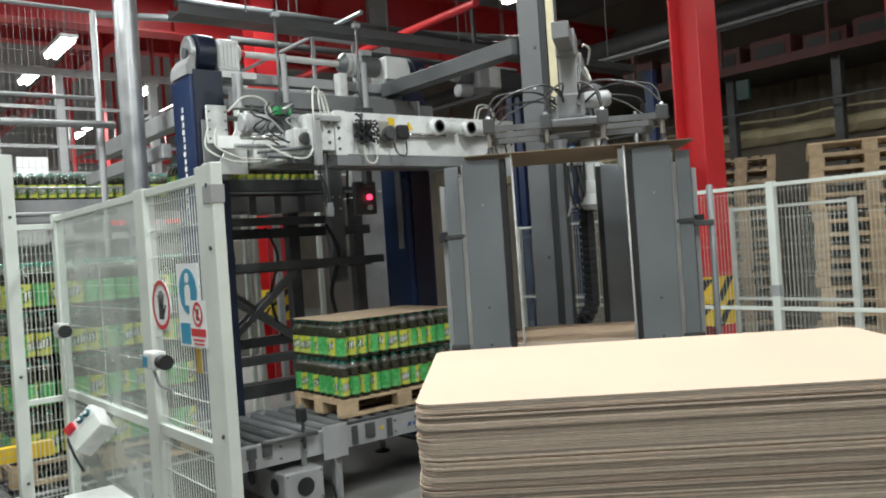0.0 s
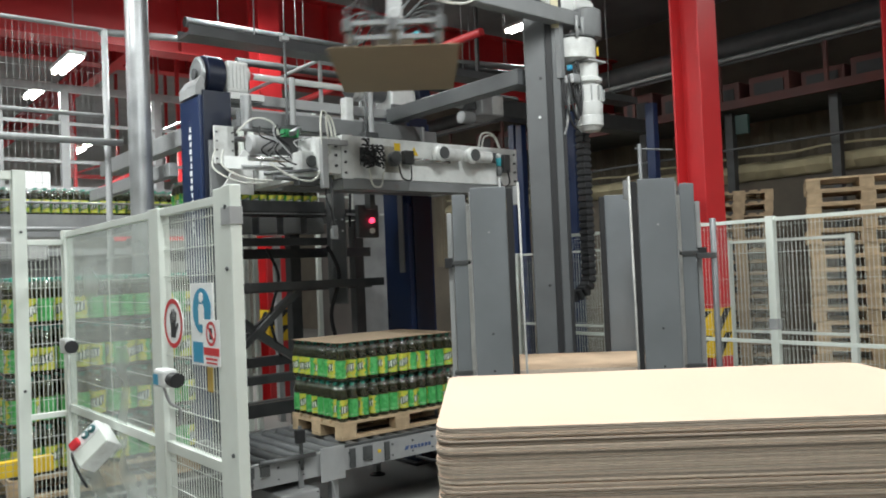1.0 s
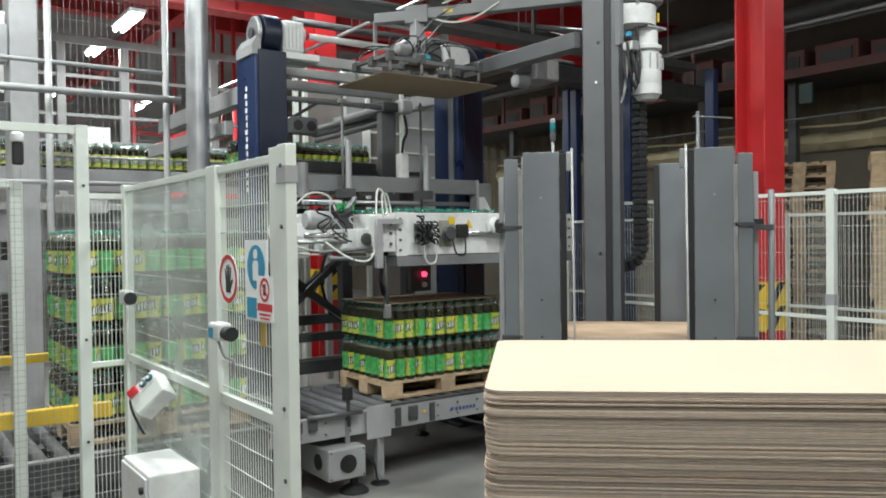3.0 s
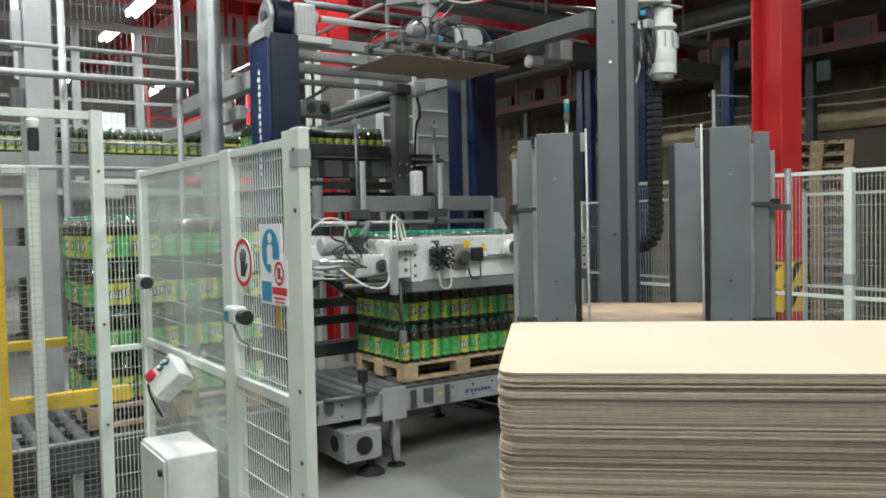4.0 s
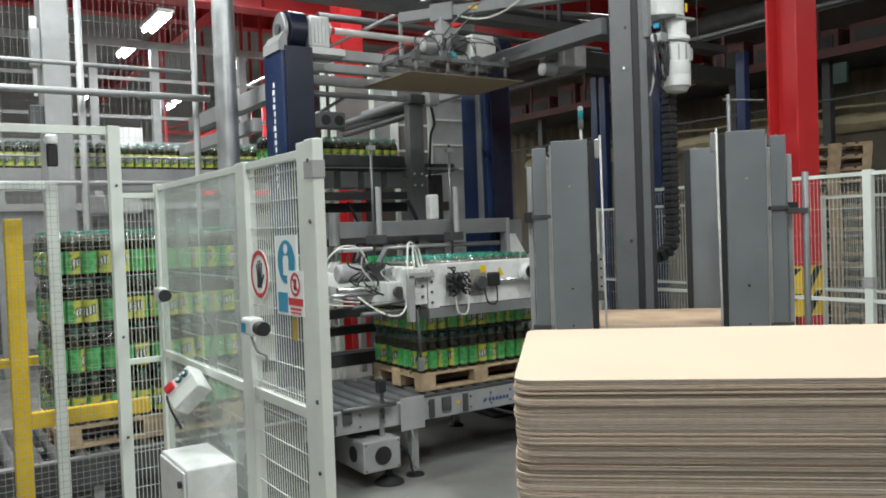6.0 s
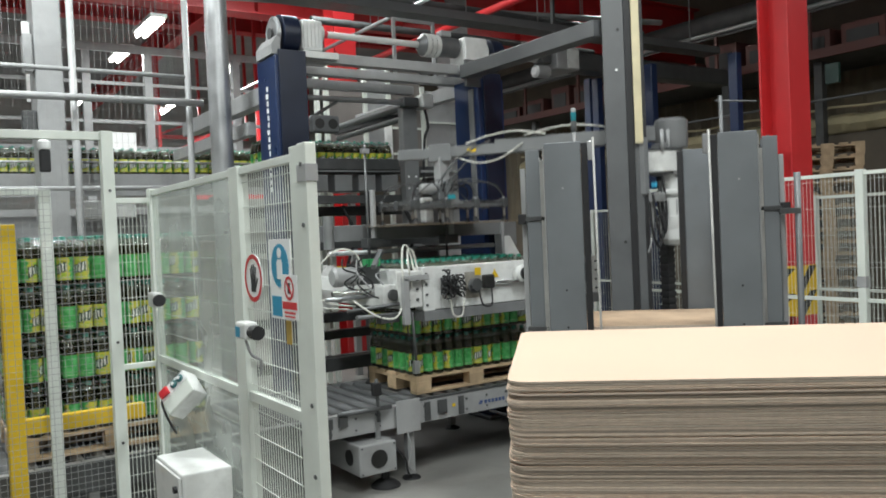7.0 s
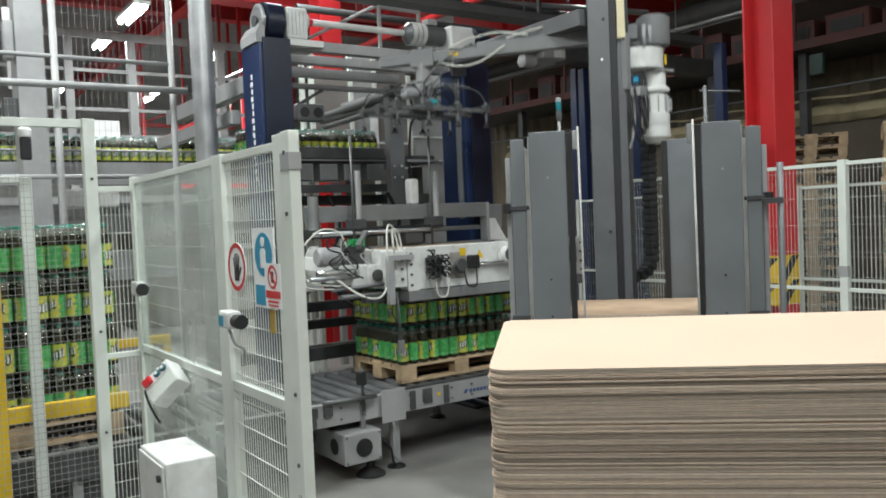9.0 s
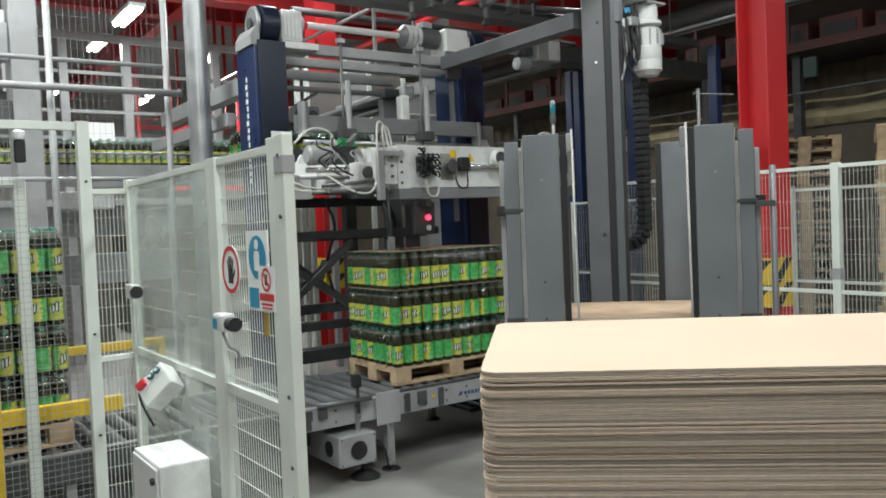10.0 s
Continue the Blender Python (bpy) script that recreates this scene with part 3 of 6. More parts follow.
    part("guide_bar", rod((2.55, 5.28, 0.60), (2.98, 5.25, 0.60), 0.018, 10), M_ROLLER, c)
    part("side_skid", box(3.24, 5.305, 0.587, 4.9, 5.325, 0.609, 0.003), M_DGREY, c)
    # added sheet: stops light between the rollers, keeps the floor below dark
    part("shade_sheet", box(1.2, 5.37, 0.405, 6.5, 6.44, 0.415), M_DGREY, c, "dark sheet added under the rollers to block light")
    part("sticker", box(3.56, 5.2945, 0.50, 3.59, 5.2965, 0.525), M_YELLOW, c, "small yellow sticker")
    part("air_line", pipe([(3.12, 5.27, 0.38), (3.14, 5.26, 0.25), (3.12, 5.27, 0.12), (3.2, 5.30, 0.05)], 0.007), M_LGREY, c)
    part("cable", pipe([(4.2, 5.5, 0.40), (4.4, 5.42, 0.30), (4.7, 5.45, 0.26), (5.0, 5.6, 0.34)], 0.02), M_RUBBER, c)
    # added dark skirt in place of dim clutter behind the gate
    part("near_skirt", box(-1.6, 5.284, 0.40, 2.25, 5.297, 0.582, 0.003), M_DGREY, c, "dark skirt added along the conveyor's near side")
    # added skirts stand in for the darkness under the left end
    part("dark_skirt", box(-1.5, 5.37, 0.06, 2.3, 5.40, 0.41, 0.004), M_DGREY, c, "dark skirt added to darken the space below the conveyor")
    part("dark_skirt", box(-1.5, 6.36, 0.06, 2.3, 6.39, 0.41, 0.004), M_DGREY, c, "dark skirt added to darken the space below the conveyor")
    for x in (1.1, 2.1, 3.7, 4.9):
        part("crossbar", box(x, 5.31, 0.44, x + 0.06, 6.46, 0.48), M_DGREY, c)


roller_conveyor()


# ---------------------------------------------------------------- palletiser frame
def bracing(bm, a, b, w):
    a, b = Vector(a), Vector(b)
    q = (b - a).to_track_quat("Z", "Y").to_matrix().to_4x4()
    bm_box(bm, -w / 2, -w / 2, 0, w / 2, w / 2, (b - a).length, Matrix.Translation(a) @ q)
    return bm


def bar(a, b, w):
    return bracing(bmesh.new(), a, b, w)


def palletiser():
    p = thing("palletiser", "dark blue and grey column palletiser with a top drive shaft", "machine")
    # left column
    col = part("column", box(2.68, 6.455, 0, 2.97, 6.87, 3.46, 0.012), M_BLUE, p, "dark blue steel column")
    part("belt_cover", box(2.71, 6.435, 0.0, 2.96, 6.454, 3.5, 0.003), M_NAVY, col, "blue-black belt run")
    for k in range(15):
        w = (0.03, 0.045, 0.035, 0.05, 0.03)[k % 5]
        part("mark", box(2.676, 6.63, 2.30 + k * 0.062, 2.679, 6.63 + w, 2.30 + k * 0.062 + 0.042), M_SIGNWHITE, col, "white lettering bar")
    part("cap", prism([(2.66, 3.46), (2.74, 3.46), (2.74, 3.60), (2.71, 3.62), (2.66, 3.54)], 0.36, pose(0, 6.46, 0)), M_LGREY, col, "white sheet cap")
    part("belt_pulley", lathe([(0.10, 0.008), (0.13, 0), (0.15, 0.01), (0.15, 0.03), (0.13, 0.04)], 22, "x", (2.72, 6.60, 3.66)), M_STEEL, col)
    bm = lathe([(0.155, 0), (0.17, 0.004), (0.17, 0.15), (0.155, 0.155)], 24, "x", (2.775, 6.60, 3.66))
    part("pulley_hub", lathe([(0.05, 0), (0.05, 0.012), (0.03, 0.02)], 16, "x", (2.702, 6.60, 3.66)), M_DGREY, col)
    part("drive_belt", bm, M_NAVY, col, "black toothed drive belt")
    part("foot_plate", box(2.62, 6.40, 0, 3.03, 6.92, 0.03, 0.004), M_DGREY, col)
    # right column
    col2 = part("column", box(4.80, 6.455, 0, 5.12, 6.87, 3.40, 0.012), M_BLUE, p, "dark blue steel column")
    part("belt_cover", box(4.86, 6.435, 0, 5.08, 6.454, 3.45, 0.003), M_NAVY, col2, "blue-black belt run")
    part("channel", box(4.785, 6.52, 1.9, 4.80, 6.60, 3.3, 0.003), M_GREY, col2)
    part("drive_belt", lathe([(0.15, 0), (0.165, 0.004), (0.165, 0.14), (0.15, 0.145)], 24, "x", (5.01, 6.60, 3.66)), M_NAVY, col2, "black toothed drive belt")
    part("foot_plate", box(4.74, 6.40, 0, 5.18, 6.92, 0.03, 0.004), M_DGREY, col2)
    # top drive
    part("bearing_plate", box(2.94, 6.44, 3.45, 3.28, 6.78, 3.51, 0.006), M_WHITE, p)
    g = part("gearbox", box(2.95, 6.47, 3.52, 3.15, 6.72, 3.79, 0.02), M_WHITE, p, "white ribbed gearbox")
    for k in range(5):
        part("rib", box(2.965 + k * 0.035, 6.46, 3.55, 2.98 + k * 0.035, 6.471, 3.76), M_WHITE, g)
    part("flange", lathe([(0.08, 0), (0.08, 0.04), (0.05, 0.05)], 16, "x", (3.15, 6.6, 3.70)), M_WHITE, g)
    part("red_coupling", lathe([(0.03, 0), (0.035, 0.03), (0.03, 0.05)], 12, "x", (3.20, 6.6, 3.705)), M_SIGNRED, p)
    part("drive_shaft", rod((3.2, 6.6, 3.705), (4.21, 6.6, 3.705), 0.03, 14), mat("bright_shaft_steel", (0.72, 0.72, 0.70), 0.38, metal=0.25, var=0.06), p, "polished steel drive shaft")
    mo = part("motor", lathe([(0.05, 0), (0.08, 0.03), (0.105, 0.05), (0.105, 0.22), (0.098, 0.225), (0.098, 0.44)], 20, "x", (4.21, 6.6, 3.705)), M_ROLLER, p, "grey electric motor")
    for k in range(3):
        part("band", lathe([(0.112, 0), (0.112, 0.045)], 20, "x", (4.27 + k * 0.055, 6.6, 3.705)), M_WHITE, mo)
    part("terminal_box", box(4.46, 6.55, 3.80, 4.58, 6.65, 3.86, 0.008), M_LGREY, mo)
    part("gearbox", box(4.67, 6.46, 3.53, 4.95, 6.74, 3.80, 0.02), M_WHITE, p, "white gearbox")
    part("flange", lathe([(0.12, 0), (0.12, 0.03), (0.09, 0.05)], 18, "x", (4.95, 6.6, 3.68)), M_WHITE, p)
    part("bearing_plate", box(4.62, 6.44, 3.46, 4.98, 6.78, 3.52, 0.006), M_WHITE, p)
    # beams
    for name, b in (("cross_beam", (2.97, 6.50, 3.43, 4.80, 6.60, 3.52)), ("cross_beam", (2.97, 7.20, 3.34, 4.52, 7.28, 3.43)), ("cross_beam", (2.97, 6.88, 3.40, 5.0, 6.98, 3.48)),
                    ("side_beam", (2.70, 6.88, 3.10, 2.82, 9.3, 3.255)), ("side_beam", (4.92, 6.88, 3.30, 5.02, 9.3, 3.44)), ("side_beam", (2.58, 6.9, 2.82, 2.66, 9.3, 2.94))):
        part(name, box(*b, 0.006), M_LGREY, p)
    part("guide_tube", rod((2.97, 7.2, 3.245), (4.40, 7.2, 3.245), 0.028, 12), M_STEEL, p)
    part("post", box(4.37, 7.20, 1.6, 4.545, 7.30, 3.20, 0.006), M_GREY, p)
    part("post", box(3.05, 7.5, 0, 3.17, 7.62, 3.3, 0.006), M_DGREY, p)
    part("dark_drum", rod((4.50, 7.32, 3.25), (4.62, 9.2, 3.25), 0.05, 12), M_DGREY, p)
    part("dark_drum", rod((4.50, 7.32, 3.12), (4.62, 9.2, 3.12), 0.035, 12), M_DGREY, p)
    part("drum_motor", box(4.56, 7.10, 3.19, 4.70, 7.24, 3.34, 0.02), M_WHITE, p, "small white motor")
    part("drum_motor", box(3.31, 7.12, 2.90, 3.60, 7.22, 3.07, 0.02), M_COL, p)
    for x in (3.385, 3.525):
        part("hole", lathe([(0.05, 0), (0.05, 0.004)], 16, "y", (x, 7.114, 2.985)), M_BLACK, p)
    part("motor_bracket", bar((3.35, 7.2, 3.06), (3.62, 7.2, 3.22), 0.03), M_DGREY, p)
    part("drum_bearing", box(4.36, 7.14, 3.20, 4.54, 7.30, 3.30, 0.01), M_DGREY, p)
    part("belt_slab", box(4.56, 7.34, 3.16, 4.60, 9.2, 3.21, 0.004), M_RUBBER, p, "black belt edge")
    part("conduit", pipe([(4.62, 7.16, 3.18), (4.64, 7.14, 3.0), (4.60, 7.16, 2.86), (4.58, 7.18, 2.4)], 0.014), M_RUBBER, p)
    part("flat_arm", box(4.55, 7.16, 2.52, 4.95, 7.19, 2.545, 0.003), M_LGREY, p)
    for k in range(4):
        part("bolt", rod((4.41 + 0.09 * (k % 2), 7.199, 2.36 + 0.12 * (k // 2)), (4.41 + 0.09 * (k % 2), 7.19, 2.36 + 0.12 * (k // 2)), 0.012, 8), M_SIGNWHITE, p)
    # layer table behind, with trays below its edge
    t = part("layer_table", box(3.0, 7.32, 2.52, 5.0, 9.3, 2.60, 0.006), M_DGREY, p, "dark steel layer table")
    part("edge_rail", box(3.0, 7.30, 2.56, 4.36, 7.318, 2.67, 0.004), M_DGREY, t)
    part("edge_lip", box(3.0, 7.285, 2.535, 4.36, 7.30, 2.548, 0.002), M_STEEL, t)
    for k in range(5):
        part("tray", box(3.08 + k * 0.27, 7.33, 2.34, 3.28 + k * 0.27, 7.5, 2.51, 0.01), M_GREY, t)
    part("lower_rail", box(3.0, 7.33, 2.22, 4.42, 7.40, 2.30, 0.004), M_DGREY, t)
    # lower dark frame with cross braces
    for x in (3.1, 4.1, 4.9):
        part("frame_post", box(x, 7.6, 0, x + 0.12, 7.72, 2.5, 0.004), M_DGREY, p)
    for z in (0.55, 1.0, 1.75, 2.1):
        part("frame_rail", box(2.75, 7.58, z, 5.1, 7.68, z + 0.10, 0.004), M_DGREY, p)
    for a, b in (((3.2, 7.58, 1.05), (4.1, 7.58, 1.72)), ((3.2, 7.56, 1.72), (4.1, 7.56, 1.05)), ((2.9, 6.95, 1.0), (3.8, 6.95, 1.75)), ((2.9, 6.98, 1.7), (3.8, 6.98, 1.1))):
        part("brace", bar(a, b, 0.055), M_DGREY, p)
    part("frame_rail", box(2.97, 6.9, 0.62, 4.8, 7.0, 0.74, 0.004), M_DGREY, p)
    part("frame_rail", box(2.97, 6.9, 0.92, 4.8, 7.0, 1.0, 0.004), M_DGREY, p)
    part("frame_rail", box(2.97, 6.9, 1.78, 4.8, 7.0, 1.86, 0.004), M_DGREY, p)
    for x, y, r in ((3.3, 7.5, 0.02), (3.75, 7.45, 0.015), (4.25, 7.1, 0.02)):
        part("cable", pipe([(x, y, 2.2), (x + 0.1, y - 0.05, 1.9), (x + 0.02, y, 1.5), (x + 0.12, y, 1.1)], r), M_RUBBER, p)
    return p


palletiser()


# ---------------------------------------------------------------- layer head (moves up and down)
def layer_head():
    """Origin at the front left top corner of its white front beam."""
    h = thing("layer_carrier", "white layer carrier with hoses and motors between the columns", "machine", pose(3.30, 5.25, 1.622))
    f = part("front_beam", box(0, 0, -0.33, 1.87, 0.12, 0, 0.006), M_WHITE, h, "white steel front beam")
    part("lower_flange", box(0.0, -0.012, -0.415, 1.86, 0.14, -0.335, 0.004), M_GREY, f)
    part("end_plate", box(0.0, -0.01, -0.335, 0.10, -0.001, 0.004, 0.002), M_WHITE, f)
    for z in (-0.05, -0.13, -0.21, -0.29):
        part("bolt", rod((0.03, -0.01, z), (0.03, -0.02, z), 0.011, 6), M_DGREY, f)
        part("bolt", rod((1.83, -0.001, z), (1.83, -0.012, z), 0.011, 6), M_DGREY, f)
    part("warning_sticker", prism([(0.66, -0.12), (0.74, -0.12), (0.70, -0.05)], 0.003, pose(0, -0.0035, 0)), M_YELLOW, f, "yellow warning triangle")
    part("warning_sticker", box(0.50, -0.0035, -0.09, 0.56, -0.0005, -0.03), M_YELLOW, f, "yellow warning sticker")
    s = part("side_beam", box(-0.17, 0.10, -0.31, -0.05, 1.2, -0.01, 0.008), M_WHITE, h)
    part("end_box", box(-0.17, -0.0, -0.30, -0.004, 0.099, -0.02, 0.006), M_WHITE, s)
    for x in (-0.13, -0.05):
        for z in (-0.09, -0.16, -0.24):
            part("bolt", rod((x, -0.001, z), (x, -0.013, z), 0.012, 6), M_DGREY, s)
    part("bracket", box(-0.20, -0.06, -0.42, -0.15, -0.01, -0.07, 0.004), M_LGREY, h)
    part("bracket", box(-0.20, -0.06, -0.09, 0.03, -0.02, -0.05, 0.004), M_LGREY, h)
    part("side_beam", box(1.75, 0.12, -0.31, 1.87, 1.2, -0.01, 0.008), M_WHITE, h)
    part("rear_beam", box(-0.17, 1.12, -0.31, 1.87, 1.2, -0.01, 0.008), M_GREY, h)
    part("roller_bed", box(1.32, 0.125, -0.30, 1.745, 1.1, -0.20, 0.004), M_DGREY, h)
    # upper cross beam with guide rods
    part("cross_beam", box(-0.32, 1.06, 0.22, 1.598, 1.14, 0.36, 0.006), M_GREY, h)
    part("cross_tube", rod((-0.3, 1.0, 0.12), (1.46, 1.0, 0.12), 0.022, 10), M_STEEL, h)
    for x in (0.08, 0.9):
        r = part("guide_rod", rod((x, 0.98, -0.02), (x, 0.98, 1.05), 0.012, 10), M_ROLLER, h)
        part("cylinder", rod((x + 0.05, 0.97, 0.22), (x + 0.05, 0.97, 0.66), 0.028, 12), M_LGREY, r)
        part("clamp", box(x - 0.04, 0.93, 0.16, x + 0.10, 1.05, 0.24, 0.004), M_DGREY, r)
        part("cap", box(x - 0.035, 0.955, 0.98, x + 0.035, 1.005, 1.02, 0.003), M_STEEL, r)
    part("cylinder", rod((-0.34, 0.9, 0.16), (-0.34, 0.9, 0.44), 0.045, 14), M_STEEL, h)
    part("motor_box", box(0.62, 1.0, -0.01, 0.82, 1.15, 0.14, 0.02), M_DGREY, h)
    part("motor_box", box(0.78, 1.14, 0.36, 0.88, 1.24, 0.6, 0.02), M_WHITE, h)
    part("gusset", prism([(1.64, -0.02), (1.90, -0.02), (1.76, 0.20), (1.64, 0.20)], 0.02, pose(0, 1.12, 0)), M_WHITE, h, "white triangular plate")
    part("carriage", box(1.70, 1.13, 0.10, 1.86, 1.20, 0.34, 0.01), M_GREY, h)
    part("end_plate", box(1.60, 1.04, -0.02, 1.63, 1.16, 0.36, 0.003), M_LGREY, h)
    # signal box hanging behind
    sb = part("signal_box", box(0.98, 1.30, -0.72, 1.22, 1.36, -0.40, 0.01), M_DGREY, h)
    part("signal_hanger", box(1.06, 1.205, -0.45, 1.12, 1.299, -0.05, 0.004), M_DGREY, h)
    part("signal_lamp", lathe([(0.027, 0), (0.027, 0.02), (0.016, 0.035)], 14, "y", (1.12, 1.262, -0.555)), M_REDLAMP, sb, "lit red signal lamp")
    part("signal_lamp", lathe([(0.027, 0), (0.027, 0.02), (0.016, 0.035)], 14, "y", (1.12, 1.262, -0.655)), M_SIGNWHITE, sb, "clear unlit lamp")
    # carriage on the left column
    part("carriage", box(-0.56, 1.15, -0.40, -0.36, 1.18, 0.10, 0.006), M_GREY, h)
    pl = part("slide_plate", box(-0.53, 1.12, -0.10, -0.35, 1.145, 0.22, 0.006), M_WHITE, h)
    for k in range(8):
        x, z = -0.51 + 0.14 * (k % 2), -0.06 + 0.075 * (k // 2)
        part("hole", rod((x, 1.119, z), (x, 1.113, z), 0.009, 8), M_DGREY, pl)
    part("gusset", prism([(-0.52, -0.36), (-0.22, -0.36), (-0.22, 0.02), (-0.30, 0.02)], 0.03, pose(0, 1.06, 0)), M_WHITE, h, "white triangular plate")
    part("arm", bar((-0.45, 1.05, -0.10), (-0.1, 0.5, -0.18), 0.10), M_WHITE, h)
    # left drive group: motor, rods, pulleys, green connectors
    mo = part("motor", lathe([(0.02, 0), (0.07, 0.01), (0.075, 0.14), (0.06, 0.2), (0.03, 0.21)], 16, "x", (-0.50, 0.42, -0.05)), M_LGREY, h, "small grimy grey motor")
    part("fan_cover", lathe([(0.06, 0), (0.078, 0.02), (0.078, 0.08)], 16, "x", (-0.56, 0.42, -0.05)), M_LGREY, mo)
    part("push_rod", rod((-0.62, 0.3, -0.17), (-0.17, 0.3, -0.17), 0.022, 10), M_CHROME, h)
    part("push_rod", rod((-0.62, 0.42, -0.22), (-0.17, 0.42, -0.22), 0.016, 10), M_STEEL, h)
    part("bearing_block", box(-0.28, 0.12, -0.28, -0.12, 0.26, -0.12, 0.01), M_WHITE, h)
    part("pulley", lathe([(0.03, 0), (0.045, 0.005), (0.045, 0.03), (0.02, 0.035)], 14, "y", (-0.20, 0.085, -0.20)), M_DGREY, h)
    for k in range(4):
        part("connector", box(-0.30 + 0.035 * k, 0.34, 0.02, -0.275 + 0.035 * k, 0.40, 0.08, 0.003), M_GREENWIRE, h, "green plug connector")
    part("valve_plate", box(-0.34, 0.36, -0.12, -0.16, 0.42, 0.02, 0.004), M_DGREY, h)
    # valve cluster and hoses on the front
    v = part("valve_block", box(0.165, -0.03, -0.225, 0.315, -0.003, -0.085, 0.006), M_DGREY, h, "black pneumatic valve block")
    rr = random.Random(3)
    for k in range(15):
        x, z = 0.17 + 0.033 * (k % 5), -0.215 + 0.055 * (k // 5)
        part("fitting", rod((x, -0.03, z), (x, -0.056, z), 0.012, 8), (M_STEEL, M_RUBBER, M_ROLLER)[k % 3], v)
    for k in range(22):
        x, z = 0.165 + 0.04 * (k % 5), -0.21 + 0.045 * (k // 5)
        part("elbow", pipe([(x, -0.045, z), (x, -0.08, z), (x + rr.uniform(-0.03, 0.03), -0.085, z - 0.03), (x + rr.uniform(-0.03, 0.03), -0.05 + rr.uniform(-0.02, 0.01), z - rr.uniform(0.0, 0.05))], 0.0075, 6), M_RUBBER, v)
    part("valve_block", lathe([(0.06, 0), (0.06, 0.02), (0.035, 0.03), (0.03, 0.06)], 18, "y", (0.46, -0.063, -0.17)), M_ROLLER, h)
    part("grime_plate", box(0.40, -0.0025, -0.27, 0.56, -0.0005, -0.06), mat("grimy_paint", (0.30, 0.285, 0.25), 0.5, var=0.3, scale=12, dirt=0.6), h, "grimy patch of paint")
    part("regulator", lathe([(0.05, 0), (0.055, 0.02), (0.05, 0.06), (0.02, 0.07)], 14, "y", (0.46, -0.09, -0.16)), M_DGREY, h)
    part("knob", box(0.56, -0.06, -0.20, 0.66, -0.003, -0.09, 0.012), M_BLACK, h)
    part("piston_rod", rod((0.66, -0.03, -0.16), (1.05, -0.03, -0.16), 0.014, 10), M_CHROME, h)
    for x in (0.98, 1.32):
        fm = part("fan_motor", rod((x - 0.1, -0.055, -0.1), (x + 0.16, -0.055, -0.1), 0.052, 14), M_WHITE, h, "small white motor")
        part("fan_grille", lathe([(0.055, 0), (0.07, 0.012), (0.072, 0.045)], 18, "y", (x - 0.06, -0.125, -0.1)), M_WHITE, fm)
        for q in (0.018, 0.032, 0.046):
            part("grille_ring", lathe([(q, 0), (q + 0.006, 0.0), (q + 0.006, 0.004), (q, 0.004)], 16, "y", (x - 0.06, -0.1295, -0.1)), M_DGREY, fm)
    part("coupling", rod((1.50, -0.055, -0.1), (1.58, -0.055, -0.1), 0.045, 12), M_DGREY, h)
    part("bracket", box(1.66, -0.05, -0.22, 1.74, -0.003, -0.06, 0.005), M_DGREY, h)
    for pts in ([(-0.10, -0.01, -0.15), (-0.14, -0.04, 0.02), (-0.10, 0.03, 0.14), (-0.04, 0.05, 0.12), (0.0, 0.06, -0.03)],
                [(-0.14, -0.01, -0.25), (-0.20, -0.05, -0.05), (-0.15, 0.02, 0.16), (-0.08, 0.05, 0.15), (-0.03, 0.06, -0.03)],
                [(-0.17, 0.0, -0.25), (-0.26, -0.02, -0.36), (-0.38, 0.05, -0.34), (-0.5, 0.2, -0.22)],
                [(-0.62, 0.5, 0.05), (-0.5, 0.45, 0.16), (-0.36, 0.42, 0.14), (-0.3, 0.4, 0.02)],
                [(-0.62, 0.9, -0.02), (-0.66, 0.85, -0.18), (-0.52, 0.7, -0.30), (-0.35, 0.55, -0.32)],
                [(-0.55, 0.9, -0.02), (-0.58, 0.85, -0.16), (-0.45, 0.7, -0.27), (-0.3, 0.55, -0.30)],
                [(1.50, 0.06, 0.0), (1.53, 0.05, 0.10), (1.64, 0.05, 0.11), (1.72, 0.06, 0.0)],
                [(1.48, 0.08, 0.0), (1.52, 0.07, 0.13), (1.66, 0.07, 0.13), (1.75, 0.08, 0.0)],
                [(0.22, -0.05, -0.24), (0.24, -0.06, -0.38), (0.32, -0.06, -0.39), (0.36, -0.04, -0.28)]):
        part("hose", pipe(pts, 0.0078, 8), M_CABLE, h, "white plastic hose")
    for pts in ([(0.48, -0.08, -0.2), (0.50, -0.1, -0.32), (0.6, -0.08, -0.33), (0.62, -0.06, -0.2)], [(1.7, -0.05, -0.2), (1.7, -0.07, -0.32), (1.62, -0.06, -0.34), (1.58, -0.05, -0.15)],
                [(-0.3, 0.38, 0.0), (-0.4, 0.3, -0.1), (-0.32, 0.22, -0.2), (-0.2, 0.15, -0.24)]):
        part("cable", pipe(pts, 0.007, 6), M_RUBBER, h)
    # tangle of leads and grimy brackets round the left drive
    rr = random.Random(14)
    for k in range(12):
        x, y, z = rr.uniform(-0.48, -0.12), rr.uniform(0.15, 0.5), rr.uniform(-0.05, 0.10)
        pts = [(x, y, z)]
        for q in range(3):
            x, y, z = x + rr.uniform(-0.10, 0.12), y + rr.uniform(-0.08, 0.08), z - rr.uniform(0.02, 0.12)
            pts.append((x, y, z))
        part("lead", pipe(pts, 0.006, 6), (M_RUBBER, M_LGREY, M_RUBBER)[k % 3], h)
    part("link_arm", bar((-0.30, 0.22, 0.02), (-0.06, 0.52, 0.13), 0.035), M_COL, h)
